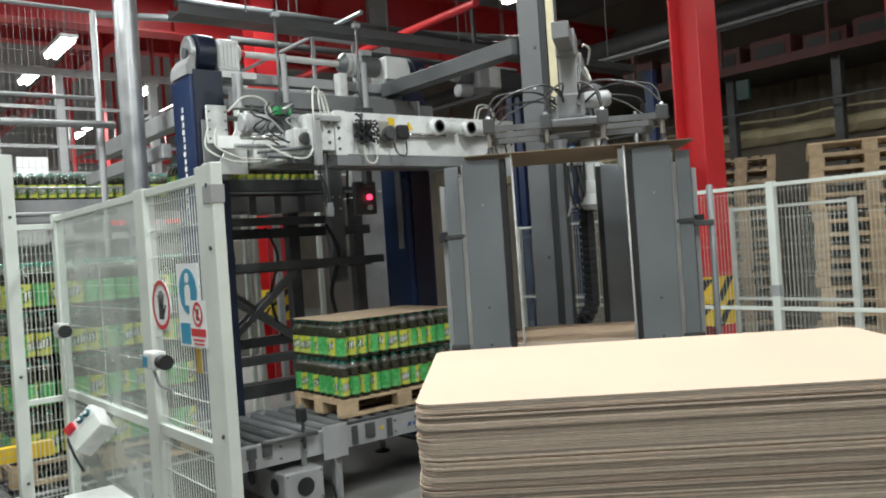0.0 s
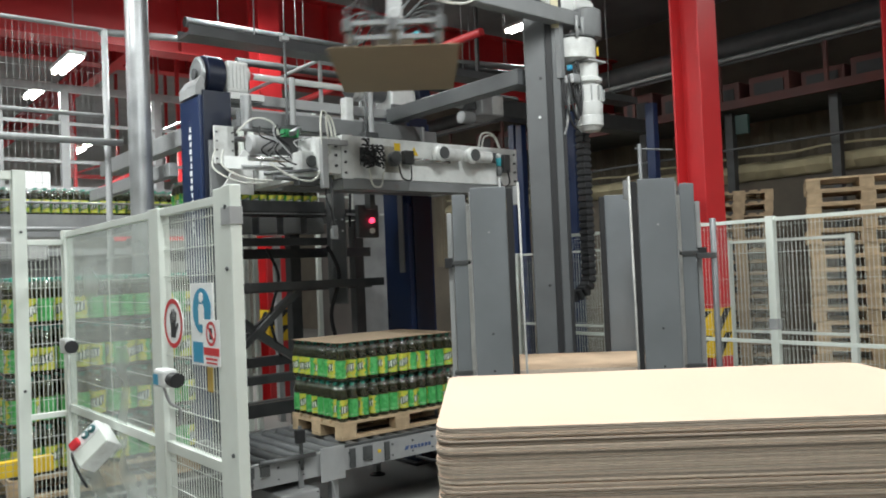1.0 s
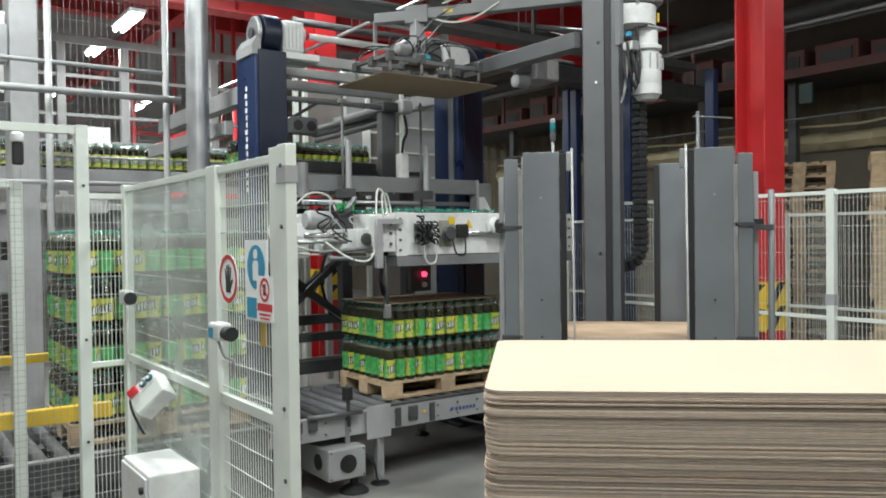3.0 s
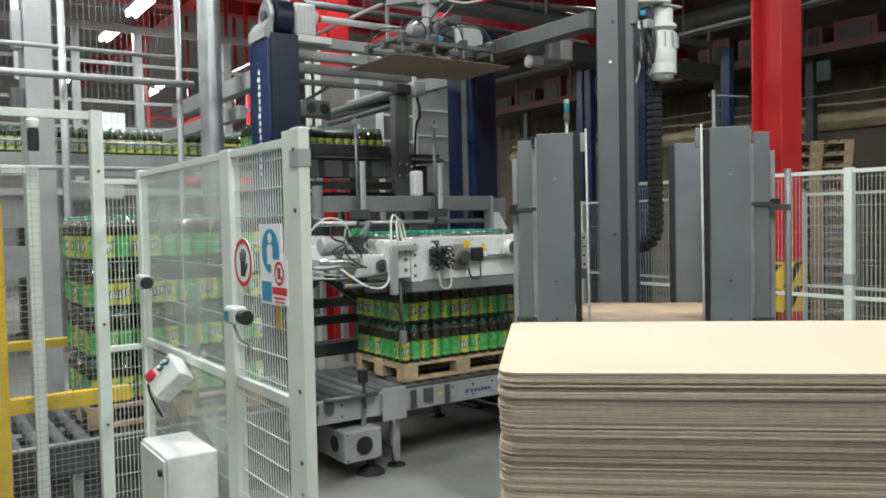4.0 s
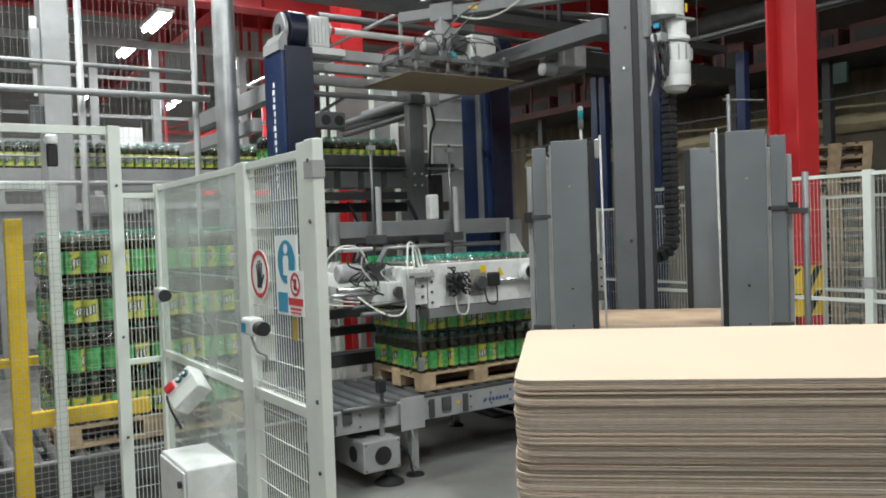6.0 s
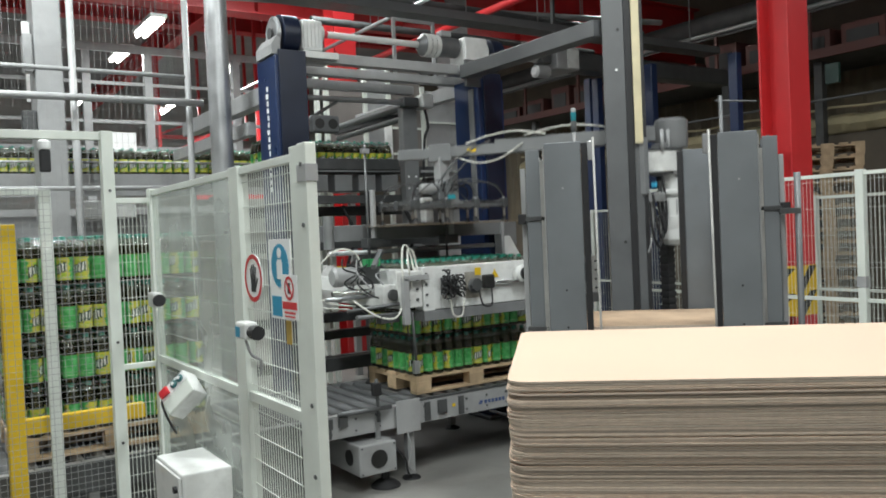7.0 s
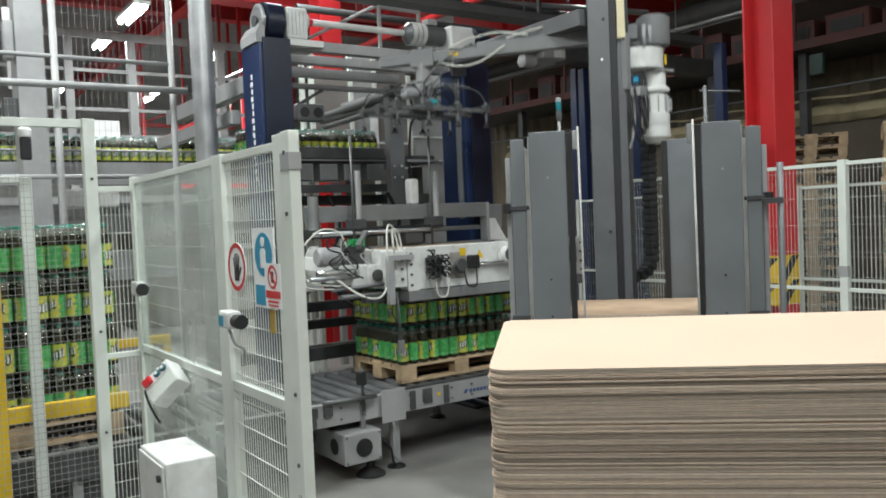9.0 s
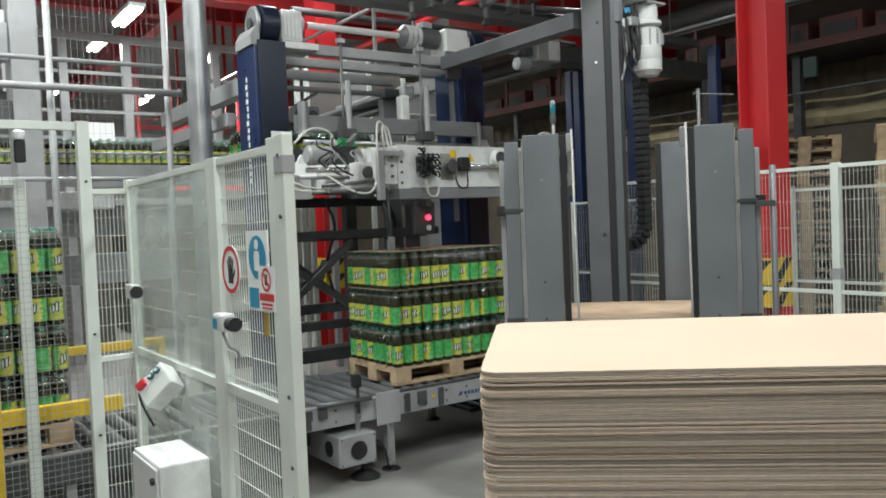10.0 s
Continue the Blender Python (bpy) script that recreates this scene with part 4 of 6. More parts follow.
    part("under_rod", rod((-0.55, 0.05, -0.34), (0.25, 0.20, -0.36), 0.018, 8), M_ROLLER, h)
    part("under_rod", rod((-0.55, 0.2, -0.30), (-0.1, 0.05, -0.26), 0.014, 8), M_ROLLER, h)
    part("clamp_plate", box(-0.36, 0.02, -0.40, -0.20, 0.10, -0.33, 0.005), M_DGREY, h)
    # hanging light-barrier rod at the left corner
    part("hanging_rod", rod((-0.12, -0.03, -0.33), (-0.10, -0.03, -0.75), 0.011, 8), M_DGREY, h)
    part("hanging_cable", pipe([(-0.15, -0.03, -0.33), (-0.17, -0.04, -0.48), (-0.12, -0.03, -0.6), (-0.14, -0.03, -0.72)], 0.006, 6), M_RUBBER, h)
    part("photo_eye", box(-0.13, -0.05, -0.80, -0.08, -0.01, -0.70, 0.006), M_STEEL, h)
    return h


head = layer_head()


# ---------------------------------------------------------------- pad gripper on its column
def gripper_column():
    c = thing("gripper_column", "grey square steel column with guide rails", "machine")
    F = pose(4.60, 4.53, 0, 0, 0, -44)

    def up(name, x0, y0, z0, x1, y1, z1, m, bevel=0.004):
        return part(name, box(x0, y0, z0, x1, y1, z1, bevel, F), m, c)

    up("shaft", 0, 0, 0, 0.166, 0.15, 4.6, M_COL, 0.006)
    up("guide_rail", 0.167, -0.006, 0.2, 0.214, 0.06, 4.5, M_RUBBER, 0.002)
    up("back_post", 0.215, 0.0, 0, 0.280, 0.10, 4.5, M_COL)
    up("guide_rail", 0.281, -0.006, 0.2, 0.306, 0.06, 4.5, M_RUBBER, 0.002)
    part("tie_beam", box(4.58, 4.60, 3.375, 4.72, 6.44, 3.505, 0.006), M_COL, c)
    part("tie_plate", box(4.630, 6.40, 3.30, 4.80, 6.434, 3.56, 0.004), M_COL, c)
    part("base_plate", box(4.4, 4.25, 0, 5.1, 4.8, 0.025, 0.004), M_DGREY, c)
    part("bolt", rod(F @ Vector((0.10, 0, 3.09)), F @ Vector((0.10, -0.01, 3.09)), 0.011, 8), M_SIGNWHITE, c)
    for z in (1.75, 3.4, 1.15):
        part("bolt", rod(F @ Vector((0.12, 0, z)), F @ Vector((0.12, -0.008, z)), 0.012, 8), M_BLACK, c)
    h = part("hoist_motor", lathe([(0.05, 0), (0.08, 0.02), (0.08, 0.24), (0.05, 0.27)], 16, "x", (4.98, 4.40, 4.03)), M_WHITE, c, "white hoist motor")
    part("gearbox", box(4.84, 4.32, 3.95, 4.98, 4.46, 4.12, 0.02), M_WHITE, h)
    part("pulley", lathe([(0.06, 0), (0.07, 0.01), (0.07, 0.04), (0.05, 0.05)], 18, "y", (4.74, 4.36, 4.05)), M_WHITE, c)
    part("head_plate", box(4.66, 4.41, 3.93, 5.0, 4.438, 4.14, 0.004), M_COL, c)


gripper_column()
PIVOT = (5.12, 4.33)


def gripper_arm():
    """Origin at the pivot, at the height of the hanging motor's lower end; the arm points along +x."""
    lift = thing("gripper_carriage", "white lift carriage with a hanging geared motor", "machine", pose(*PIVOT, 2.97))
    m = part("motor", lathe([(0.075, 0), (0.085, 0.012), (0.098, 0.035), (0.112, 0.04), (0.112, 0.12), (0.110, 0.122), (0.112, 0.126), (0.112, 0.225), (0.100, 0.23), (0.100, 0.37), (0.075, 0.375), (0.075, 0.395), (0.115, 0.40), (0.115, 0.425), (0.088, 0.44), (0.088, 0.57)], 18), M_WHITE, lift, "white hanging motor")
    for k in range(10):
        a = k * math.tau / 10
        part("fin", box(-0.004, 0.095, 0.24, 0.004, 0.112, 0.36, m=Matrix.Rotation(a, 4, "Z")), M_LGREY, m)
    part("terminal_box", box(0.09, -0.05, 0.25, 0.15, 0.05, 0.35, 0.01), M_LGREY, m)
    dr = part("slew_drum", lathe([(0.17, 0.575), (0.19, 0.58), (0.19, 0.735), (0.17, 0.74)], 28, at=(-0.085, 0.08, 0)), M_WHITE, lift, "white slew drum")
    part("drum_lip", lathe([(0.195, 0.742), (0.20, 0.745), (0.20, 0.757), (0.19, 0.759)], 28, at=(-0.085, 0.08, 0)), M_DGREY, dr)
    part("drum_tag", box(0.02, -0.093, 0.61, 0.04, -0.088, 0.68), M_YELLOW, dr, "faded yellow tag")
    part("drum_base", box(-0.10, -0.10, 0.555, 0.12, 0.14, 0.574, 0.004), M_LGREY, dr)
    part("carriage_plate", box(-0.34, -0.02, 0.40, -0.29, 0.12, 0.84, 0.006), M_GREY, lift)
    part("gear_block", box(-0.16, -0.07, 0.72, 0.06, 0.07, 0.80, 0.01), M_GREY, lift)
    for k in range(3):
        part("stud", rod((-0.2 + 0.07 * k, -0.08, 0.73), (-0.2 + 0.07 * k, -0.08, 0.90), 0.014, 8), M_LGREY, lift)
    part("valve", box(-0.32, -0.10, 0.45, -0.29, -0.06, 0.49, 0.006), M_SIGNBLUE, lift, "blue valve")
    part("lift_band", box(-0.03, 0.0, 0.80, 0.03, 0.01, 2.4, 0.002, pose(-0.365, 0.0, 0, 0, 0, -44)), mat("pale_band", (0.62, 0.55, 0.36), 0.5), lift, "pale yellow lifting band")
    part("valve", box(-0.34, -0.15, 0.34, -0.26, -0.05, 0.41, 0.006), M_STEEL, lift)
    for pts in ([(-0.3, -0.1, 0.4), (-0.28, -0.12, 0.15), (-0.2, -0.1, 0.06), (-0.16, -0.08, 0.25), (-0.16, -0.05, 0.5)],
                [(-0.26, -0.1, 0.4), (-0.24, -0.12, 0.22), (-0.17, -0.1, 0.10), (-0.13, -0.08, 0.3), (-0.13, -0.05, 0.55)],
                [(-0.32, -0.08, 0.34), (-0.31, -0.1, 0.1), (-0.24, -0.1, 0.0), (-0.19, -0.1, 0.2), (-0.18, -0.06, 0.5)]):
        part("hose", pipe([(x - 0.05, y, z) for x, y, z in pts], 0.010, 8), M_RUBBER, lift, "black hose loop")
    part("hose", pipe([(-0.30, 0.0, 0.48), (-0.27, -0.02, 0.3), (-0.28, -0.02, 0.1), (-0.31, 0.0, -0.05)], 0.012, 8), M_LGREY, lift)

    arm = thing("swing_boom", "grey swinging steel boom on the lift carriage", "machine", pose(*PIVOT, 2.97, 0, 0, 125.7))
    part("beam", box(0.10, -0.055, 0.83, 1.45, 0.055, 0.95, 0.006), M_GREY, arm)
    part("beam_end", box(1.40, -0.045, 0.83, 2.36, 0.045, 0.92, 0.006), M_GREY, arm)
    part("hub", lathe([(0.12, 0.76), (0.13, 0.78), (0.13, 0.98), (0.10, 1.0)], 18), M_GREY, arm)
    part("sleeve", box(1.85, -0.055, 0.80, 2.06, 0.055, 0.95, 0.004), M_GREY, arm)
    part("type_plate", box(1.62, 0.0455, 0.86, 1.70, 0.049, 0.89), M_YELLOW, arm)
    for pts in ([(0.4, 0.0, 0.96), (0.8, 0.03, 1.02), (1.2, 0.0, 0.97)], [(1.5, 0.0, 0.95), (1.75, 0.03, 0.75), (1.95, 0.02, 0.55)], [(1.5, 0.03, 0.95), (1.8, 0.06, 0.8), (2.05, 0.05, 0.52)],
                [(1.0, 0.07, 0.96), (1.25, 0.10, 1.0), (1.5, 0.08, 0.98), (1.7, 0.08, 0.93)], [(1.2, 0.06, 0.90), (1.4, 0.10, 0.78), (1.6, 0.08, 0.76), (1.8, 0.04, 0.82)]):
        part("hose", pipe(pts, 0.0075, 8), M_COL if pts[0][0] > 1.4 else M_CABLE, arm)

    grip = thing("suction_gripper", "steel suction frame with cups and hoses below the arm", "gripper", pose(*PIVOT, 2.97))
    part("mast", box(-0.05, -0.05, 0.50, 0.05, 0.05, 0.83, 0.006), M_LGREY, grip)
    part("turn_motor", lathe([(0.04, 0), (0.048, 0.02), (0.048, 0.13), (0.03, 0.15)], 16, "x", (0.08, 0, 0.56)), M_LGREY, grip)
    part("gear_head", box(-0.08, -0.06, 0.46, 0.08, 0.06, 0.60, 0.015), M_GREY, grip)
    part("hub_plate", box(-0.16, -0.12, 0.42, 0.16, 0.12, 0.45, 0.004), M_STEEL, grip)
    part("valve", box(-0.03, 0.12, 0.46, 0.05, 0.16, 0.50, 0.006), mat("teal_valve", (0.03, 0.35, 0.42), 0.4), grip, "teal valve island")
    for y in (-0.28, 0, 0.28):
        part("frame_bar", box(-0.48, y - 0.015, 0.385, 0.48, y + 0.015, 0.415), M_ROLLER, grip)
    for x in (-0.46, -0.15, 0.15, 0.46):
        part("frame_bar", box(x - 0.015, -0.3, 0.418, x + 0.015, 0.3, 0.445), M_ROLLER, grip)
        for y in (-0.28, 0, 0.28):
            part("frame_clamp", box(x - 0.03, y - 0.03, 0.375, x + 0.03, y + 0.03, 0.455, 0.006), M_DGREY, grip)
    for x in (-0.46, -0.15, 0.15, 0.46):
        for y in (-0.28, 0.28):
            st = part("cup_stem", rod((x, y, 0.28), (x, y, 0.47), 0.012, 8), M_STEEL, grip)
            part("suction_cup", lathe([(0.035, 0.254), (0.03, 0.262), (0.016, 0.28), (0.014, 0.30)], 12, at=(x, y, 0)), M_RUBBER, st, "black suction cup")
    for x in (-0.46, -0.15, 0.15, 0.46):
        for y in (-0.28, 0.28):
            part("vacuum_hose", pipe([(x, y, 0.46), (x * 0.9, y * 0.8, 0.58), (x * 0.4, y * 0.5, 0.60), (0.03 * (1 if x > 0 else -1), 0.02, 0.50)], 0.0065, 6), M_RUBBER, grip)
            part("vacuum_hose", pipe([(x, y, 0.47), (x * 0.75, y * 1.05, 0.57), (x * 0.3, y * 0.7, 0.63), (0.05 * (1 if x > 0 else -1), y * 0.2, 0.58)], 0.006, 6), M_DGREY, grip)
    return lift, arm, grip


lift, arm, grip = gripper_arm()


def cable_chain():
    """A hanging U of chain links; the loop follows the lift at half its travel."""
    c = thing("cable_chain", "black plastic cable chain hanging in a loop", "cable chain", pose(5.15, 4.44, 0))
    bm = box(-0.045, -0.045, -0.019, 0.045, 0.045, 0.019, 0.004)
    bm_box(bm, -0.036, -0.038, -0.0275, 0.036, 0.038, 0.0275)
    link = finish(bm, "link", M_RUBBER)
    for k in range(24):
        l = new("link", link)
        l.parent = c
        l.location = (0, 0, 1.83 + 0.055 * k)
    for k in range(5):
        a = radians(18 * (k + 0.5))
        l = new("link", link)
        l.parent = c
        l.matrix_basis = pose(0.707 * (-0.17 + 0.17 * math.cos(a)), -0.707 * (-0.17 + 0.17 * math.cos(a)), 1.80 - 0.17 * math.sin(a), 0, math.degrees(a), 0)
    return c


chain = cable_chain()


# ---------------------------------------------------------------- pad magazine
MAG = pose(2.83, 3.36, 0, 0, 0, -45)


M_PADTAN = mat("tan_board", (0.46, 0.33, 0.225), 0.8, var=0.2, scale=5, bump=0.15, dirt=0.4, dirt_color=(0.30, 0.21, 0.14))
M_STRIP = mat("worn_pale_metal", (0.34, 0.335, 0.32), 0.5, metal=0.2, var=0.25, scale=7, dirt=0.7, dirt_color=(0.22, 0.21, 0.19))


def magazine():
    mg = thing("pad_magazine", "grey sheet-steel corner guides of a pad magazine", "magazine", MAG)
    H = 2.345

    def corner(sx, sy, ox, oy, name):
        """A folded corner guide; sx, sy mirror it."""
        def b(x0, y0, z0, x1, y1, z1):
            return box(ox + sx * x0, oy + sy * y0, z0, ox + sx * x1, oy + sy * y1, z1, 0.003)
        g = part(name, b(0.105, 0.0, 0.0, 0.30, 0.008, H), M_MAG, mg, "grey folded steel corner guide")
        part("side_plate", b(0.0, 0.04, 0.0, 0.075, 0.048, H - 0.03), M_MAG, g)
        part("bare_strip", b(0.077, 0.03, 0.25, 0.095, 0.036, H - 0.09), M_STRIP, g, "worn bare metal strip")
        part("web", b(0.097, 0.0, 0.0, 0.103, 0.30, H - 0.02), M_LGREY, g, "bare steel web")
        part("side_plate", b(0.03, 0.09, 0.0, 0.038, 0.30, H - 0.02), M_MAG, g)
        part("rubber_strip", b(0.302, -0.004, 0.0, 0.335, 0.05, H - 0.01), M_RUBBER, g, "black rubber edge strip")
        for z in (0.7, 1.35, 1.55, 2.1):
            part("screw", rod((ox + sx * 0.20, oy - sy * 0.001, z), (ox + sx * 0.20, oy - sy * 0.005, z), 0.006, 8), M_BLACK if z < 2 else M_LGREY, g)
        part("clamp", b(-0.03, 0.03, 1.93, 0.10, 0.06, 1.955), M_DGREY, g)
        part("clamp_knob", b(-0.05, 0.02, 1.915, -0.01, 0.07, 1.97), M_RUBBER, g)
        part("clamp", b(-0.02, 0.03, 1.33, 0.10, 0.06, 1.355), M_DGREY, g)
        part("rail", b(-0.035, 0.08, 0.0, -0.008, 0.11, 2.22), M_LGREY, g)
        return g

    corner(1, 1, -0.022, 0, "corner_guide")
    corner(-1, 1, 1.276, 0, "corner_guide")
    corner(1, -1, -0.09, 0.93, "corner_guide")
    corner(-1, -1, 1.186, 0.93, "corner_guide")
    for x, tx in ((0.36, 0.345), (0.945, 0.93)):
        part("guide_rod", rod((x, -0.03, 0), (tx, -0.03, 2.36), 0.0062, 8), M_STRIP, mg, "thin bright guide rod")
        part("rod_clip", box(tx - 0.03, -0.03, 2.24, tx + 0.005, -0.005, 2.34, 0.003), M_STEEL, mg)
    part("side_post", rod((1.36, 0.02, 0), (1.36, 0.02, 2.12), 0.017, 10), M_COL, mg)
    part("side_clamp", box(1.27, 0.0, 1.91, 1.37, 0.03, 1.94, 0.003), M_DGREY, mg)
    part("base_frame", box(0, 0.02, 0, 1.276, 0.06, 0.06, 0.004), M_MAG, mg)
    part("base_frame", box(0, 0.87, 0, 1.276, 0.91, 0.06, 0.004), M_MAG, mg)
    # beacon
    part("beacon_pole", rod((0.22, 0.86, 2.3), (0.22, 0.86, 2.52), 0.009, 8), M_LGREY, mg)
    part("beacon_socket", lathe([(0.016, 0), (0.018, 0.01), (0.018, 0.05), (0.016, 0.06)], 12, at=(0.22, 0.86, 2.50)), M_DGREY, mg)
    part("beacon", lathe([(0.014, 0), (0.017, 0.005), (0.017, 0.05), (0.015, 0.055)], 12, at=(0.22, 0.86, 2.562)), mat("teal_lens", (0.02, 0.20, 0.24), 0.2), mg, "teal signal beacon")
    part("beacon_cap", lathe([(0.017, 0), (0.017, 0.02), (0.01, 0.026)], 12, at=(0.22, 0.86, 2.619)), M_LGREY, mg)
    part("sensor_pole", rod((1.12, 0.88, 1.8), (1.12, 0.88, 2.66), 0.011, 8), M_COL, mg)
    part("sensor_arm", rod((1.09, 0.88, 2.63), (1.34, 0.95, 2.62), 0.006, 8), M_COL, mg)
    pallet("pale wooden pallet under the pads in the magazine", MAG @ pose(0.04, 0.06, 0))
    st = thing("layer_pad_stack", "stack of brown cardboard pads waiting in the magazine", "cardboard", MAG @ pose(0.04, 0.06, 0))
    r = random.Random(5)
    for k in range(60):
        dx, dy = r.uniform(-0.004, 0.004), r.uniform(-0.004, 0.004)
        part("layer_pad", sheet(bmesh.new(), dx, dy, 1.2 + dx, 0.8 + dy, 0.145 + k * 0.02, 0.145 + k * 0.02 + 0.019, 0.04, 3), [M_PADEDGE, M_PADTAN], st)


magazine()


# ---------------------------------------------------------------- guard fences
def clear_plastic():
    m = bpy.data.materials.new("scuffed_clear_plastic")
    m.use_nodes = True
    nt = m.node_tree
    out = nt.nodes["Material Output"]
    nt.nodes.remove(nt.nodes["Principled BSDF"])
    tr = nt.nodes.new("ShaderNodeBsdfTransparent")
    tr.inputs[0].default_value = (0.92, 0.95, 0.93, 1)
    df = nt.nodes.new("ShaderNodeBsdfDiffuse")
    df.inputs[0].default_value = (0.80, 0.83, 0.80, 1)
    gl = nt.nodes.new("ShaderNodeBsdfGlossy")
    gl.inputs["Roughness"].default_value = 0.12
    tc = nt.nodes.new("ShaderNodeTexCoord")
    n = nt.nodes.new("ShaderNodeTexNoise")
    n.inputs["Scale"].default_value, n.inputs["Detail"].default_value = 2.5, 8
    nt.links.new(tc.outputs["Object"], n.inputs["Vector"])
    r = nt.nodes.new("ShaderNodeMapRange")
    r.inputs["From Min"].default_value, r.inputs["From Max"].default_value = 0.3, 0.75
    r.inputs["To Min"].default_value, r.inputs["To Max"].default_value = 0.18, 0.34
    nt.links.new(n.outputs["Fac"], r.inputs["Value"])
    m1, m2 = nt.nodes.new("ShaderNodeMixShader"), nt.nodes.new("ShaderNodeMixShader")
    nt.links.new(r.outputs["Result"], m1.inputs[0])
    nt.links.new(tr.outputs[0], m1.inputs[1])
    nt.links.new(df.outputs[0], m1.inputs[2])
    m2.inputs[0].default_value = 0.05
    nt.links.new(m1.outputs[0], m2.inputs[1])
    nt.links.new(gl.outputs[0], m2.inputs[2])
    nt.links.new(m2.outputs[0], out.inputs[0])
    return m


M_PLASTIC = clear_plastic()


def guard_fence():
    """The gate fence beside the conveyor: near post, mesh bay, clear bay."""
    X = 1.19
    f = thing("guard_fence", "white steel guard fence with wire mesh and a clear plastic bay", "fence")
    p = part("post", box(X - 0.03, 2.545, 0, X + 0.012, 2.615, 2.225, 0.004), M_FENCE, f, "white square end post")
    part("post_strip", box(X - 0.024, 2.617, 0, X + 0.01, 2.70, 2.222, 0.003), M_FENCE, f)
    part("band", box(X - 0.033, 2.542, 2.09, X + 0.015, 2.6165, 2.15, 0.001), M_LGREY, p, "grey clamp band")
    for z in (2.15, 1.94, 1.31, 1.06, 0.95, 0.86):
        part("rivet", rod((X - 0.030, 2.58, z), (X - 0.035, 2.58, z), 0.008, 8), M_DGREY if z > 1 else M_STEEL, p)
    part("post", box(X - 0.025, 3.25, 0, X + 0.025, 3.36, 2.205, 0.004), M_FENCE, f)
    part("post", box(X - 0.025, 4.70, 0, X + 0.025, 4.76, 2.21, 0.004), M_FENCE, f)
    part("top_rail", box(X - 0.015, 2.70, 2.17, X + 0.015, 3.25, 2.20, 0.002), M_FENCE, f)
    part("top_rail", box(X - 0.015, 3.36, 2.17, X + 0.015, 4.70, 2.20, 0.002), M_FENCE, f)
    part("mid_rail", box(X - 0.015, 2.70, 1.225, X + 0.015, 3.25, 1.265, 0.002), M_FENCE, f)
    part("mid_rail", box(X - 0.015, 3.36, 1.225, X + 0.015, 4.70, 1.265, 0.002), M_FENCE, f)
    part("bottom_rail", box(X - 0.015, 2.70, 0.12, X + 0.015, 3.25, 0.15, 0.002), M_FENCE, f)
    part("bottom_rail", box(X - 0.015, 3.36, 0.12, X + 0.015, 4.70, 0.15, 0.002), M_FENCE, f)
    part("wire_mesh", wire_mesh((X, 2.70, 0), (0, 1, 0), 0.55, 0.14, 2.18, 0.0245, 0.105, 0.0016), M_FENCE, f, kind="stuff")
    part("wire_mesh", wire_mesh((X + 0.01, 3.36, 0), (0, 1, 0), 1.34, 0.14, 2.18, 0.67, 0.105, 0.0012), M_FENCE, f, kind="stuff")
    pane = part("clear_pane", box(X - 0.012, 3.37, 0.16, X - 0.008, 4.69, 2.165), M_PLASTIC, f, "scuffed clear plastic pane")
    pane.visible_shadow = False
    # interlock switch boxes
    sw = part("switch_box", box(X - 0.105, 3.02, 1.505, X - 0.045, 3.13, 1.575, 0.012), M_WHITE, f, "white interlock switch with a black knob")
    part("switch_knob", lathe([(0.027, 0), (0.029, 0.02), (0.026, 0.06), (0.016, 0.068)], 16, "y", (X - 0.075, 2.95, 1.538)), M_RUBBER, sw)
    part("switch_label", box(X - 0.1065, 3.07, 1.515, X - 0.1055, 3.12, 1.555), M_SIGNBLUE, sw)
    part("switch_cable", pipe([(X - 0.08, 3.08, 1.50), (X - 0.08, 3.02, 1.45), (X - 0.04, 3.03, 1.42), (X - 0.03, 3.06, 1.36)], 0.006), M_LGREY, sw)
    part("latch", box(X - 0.012, 2.79, 1.50, X - 0.004, 2.83, 1.59, 0.003), mat("dull_yellow", (0.5, 0.34, 0.08), 0.6), f, "yellow latch plate")
    sw2 = part("switch_box", box(X - 0.08, 4.50, 1.55, X - 0.03, 4.62, 1.63, 0.01), M_WHITE, f)
    part("switch_knob", lathe([(0.032, 0), (0.034, 0.02), (0.026, 0.05)], 14, "y", (X - 0.06, 4.44, 1.59)), M_RUBBER, sw2)


guard_fence()


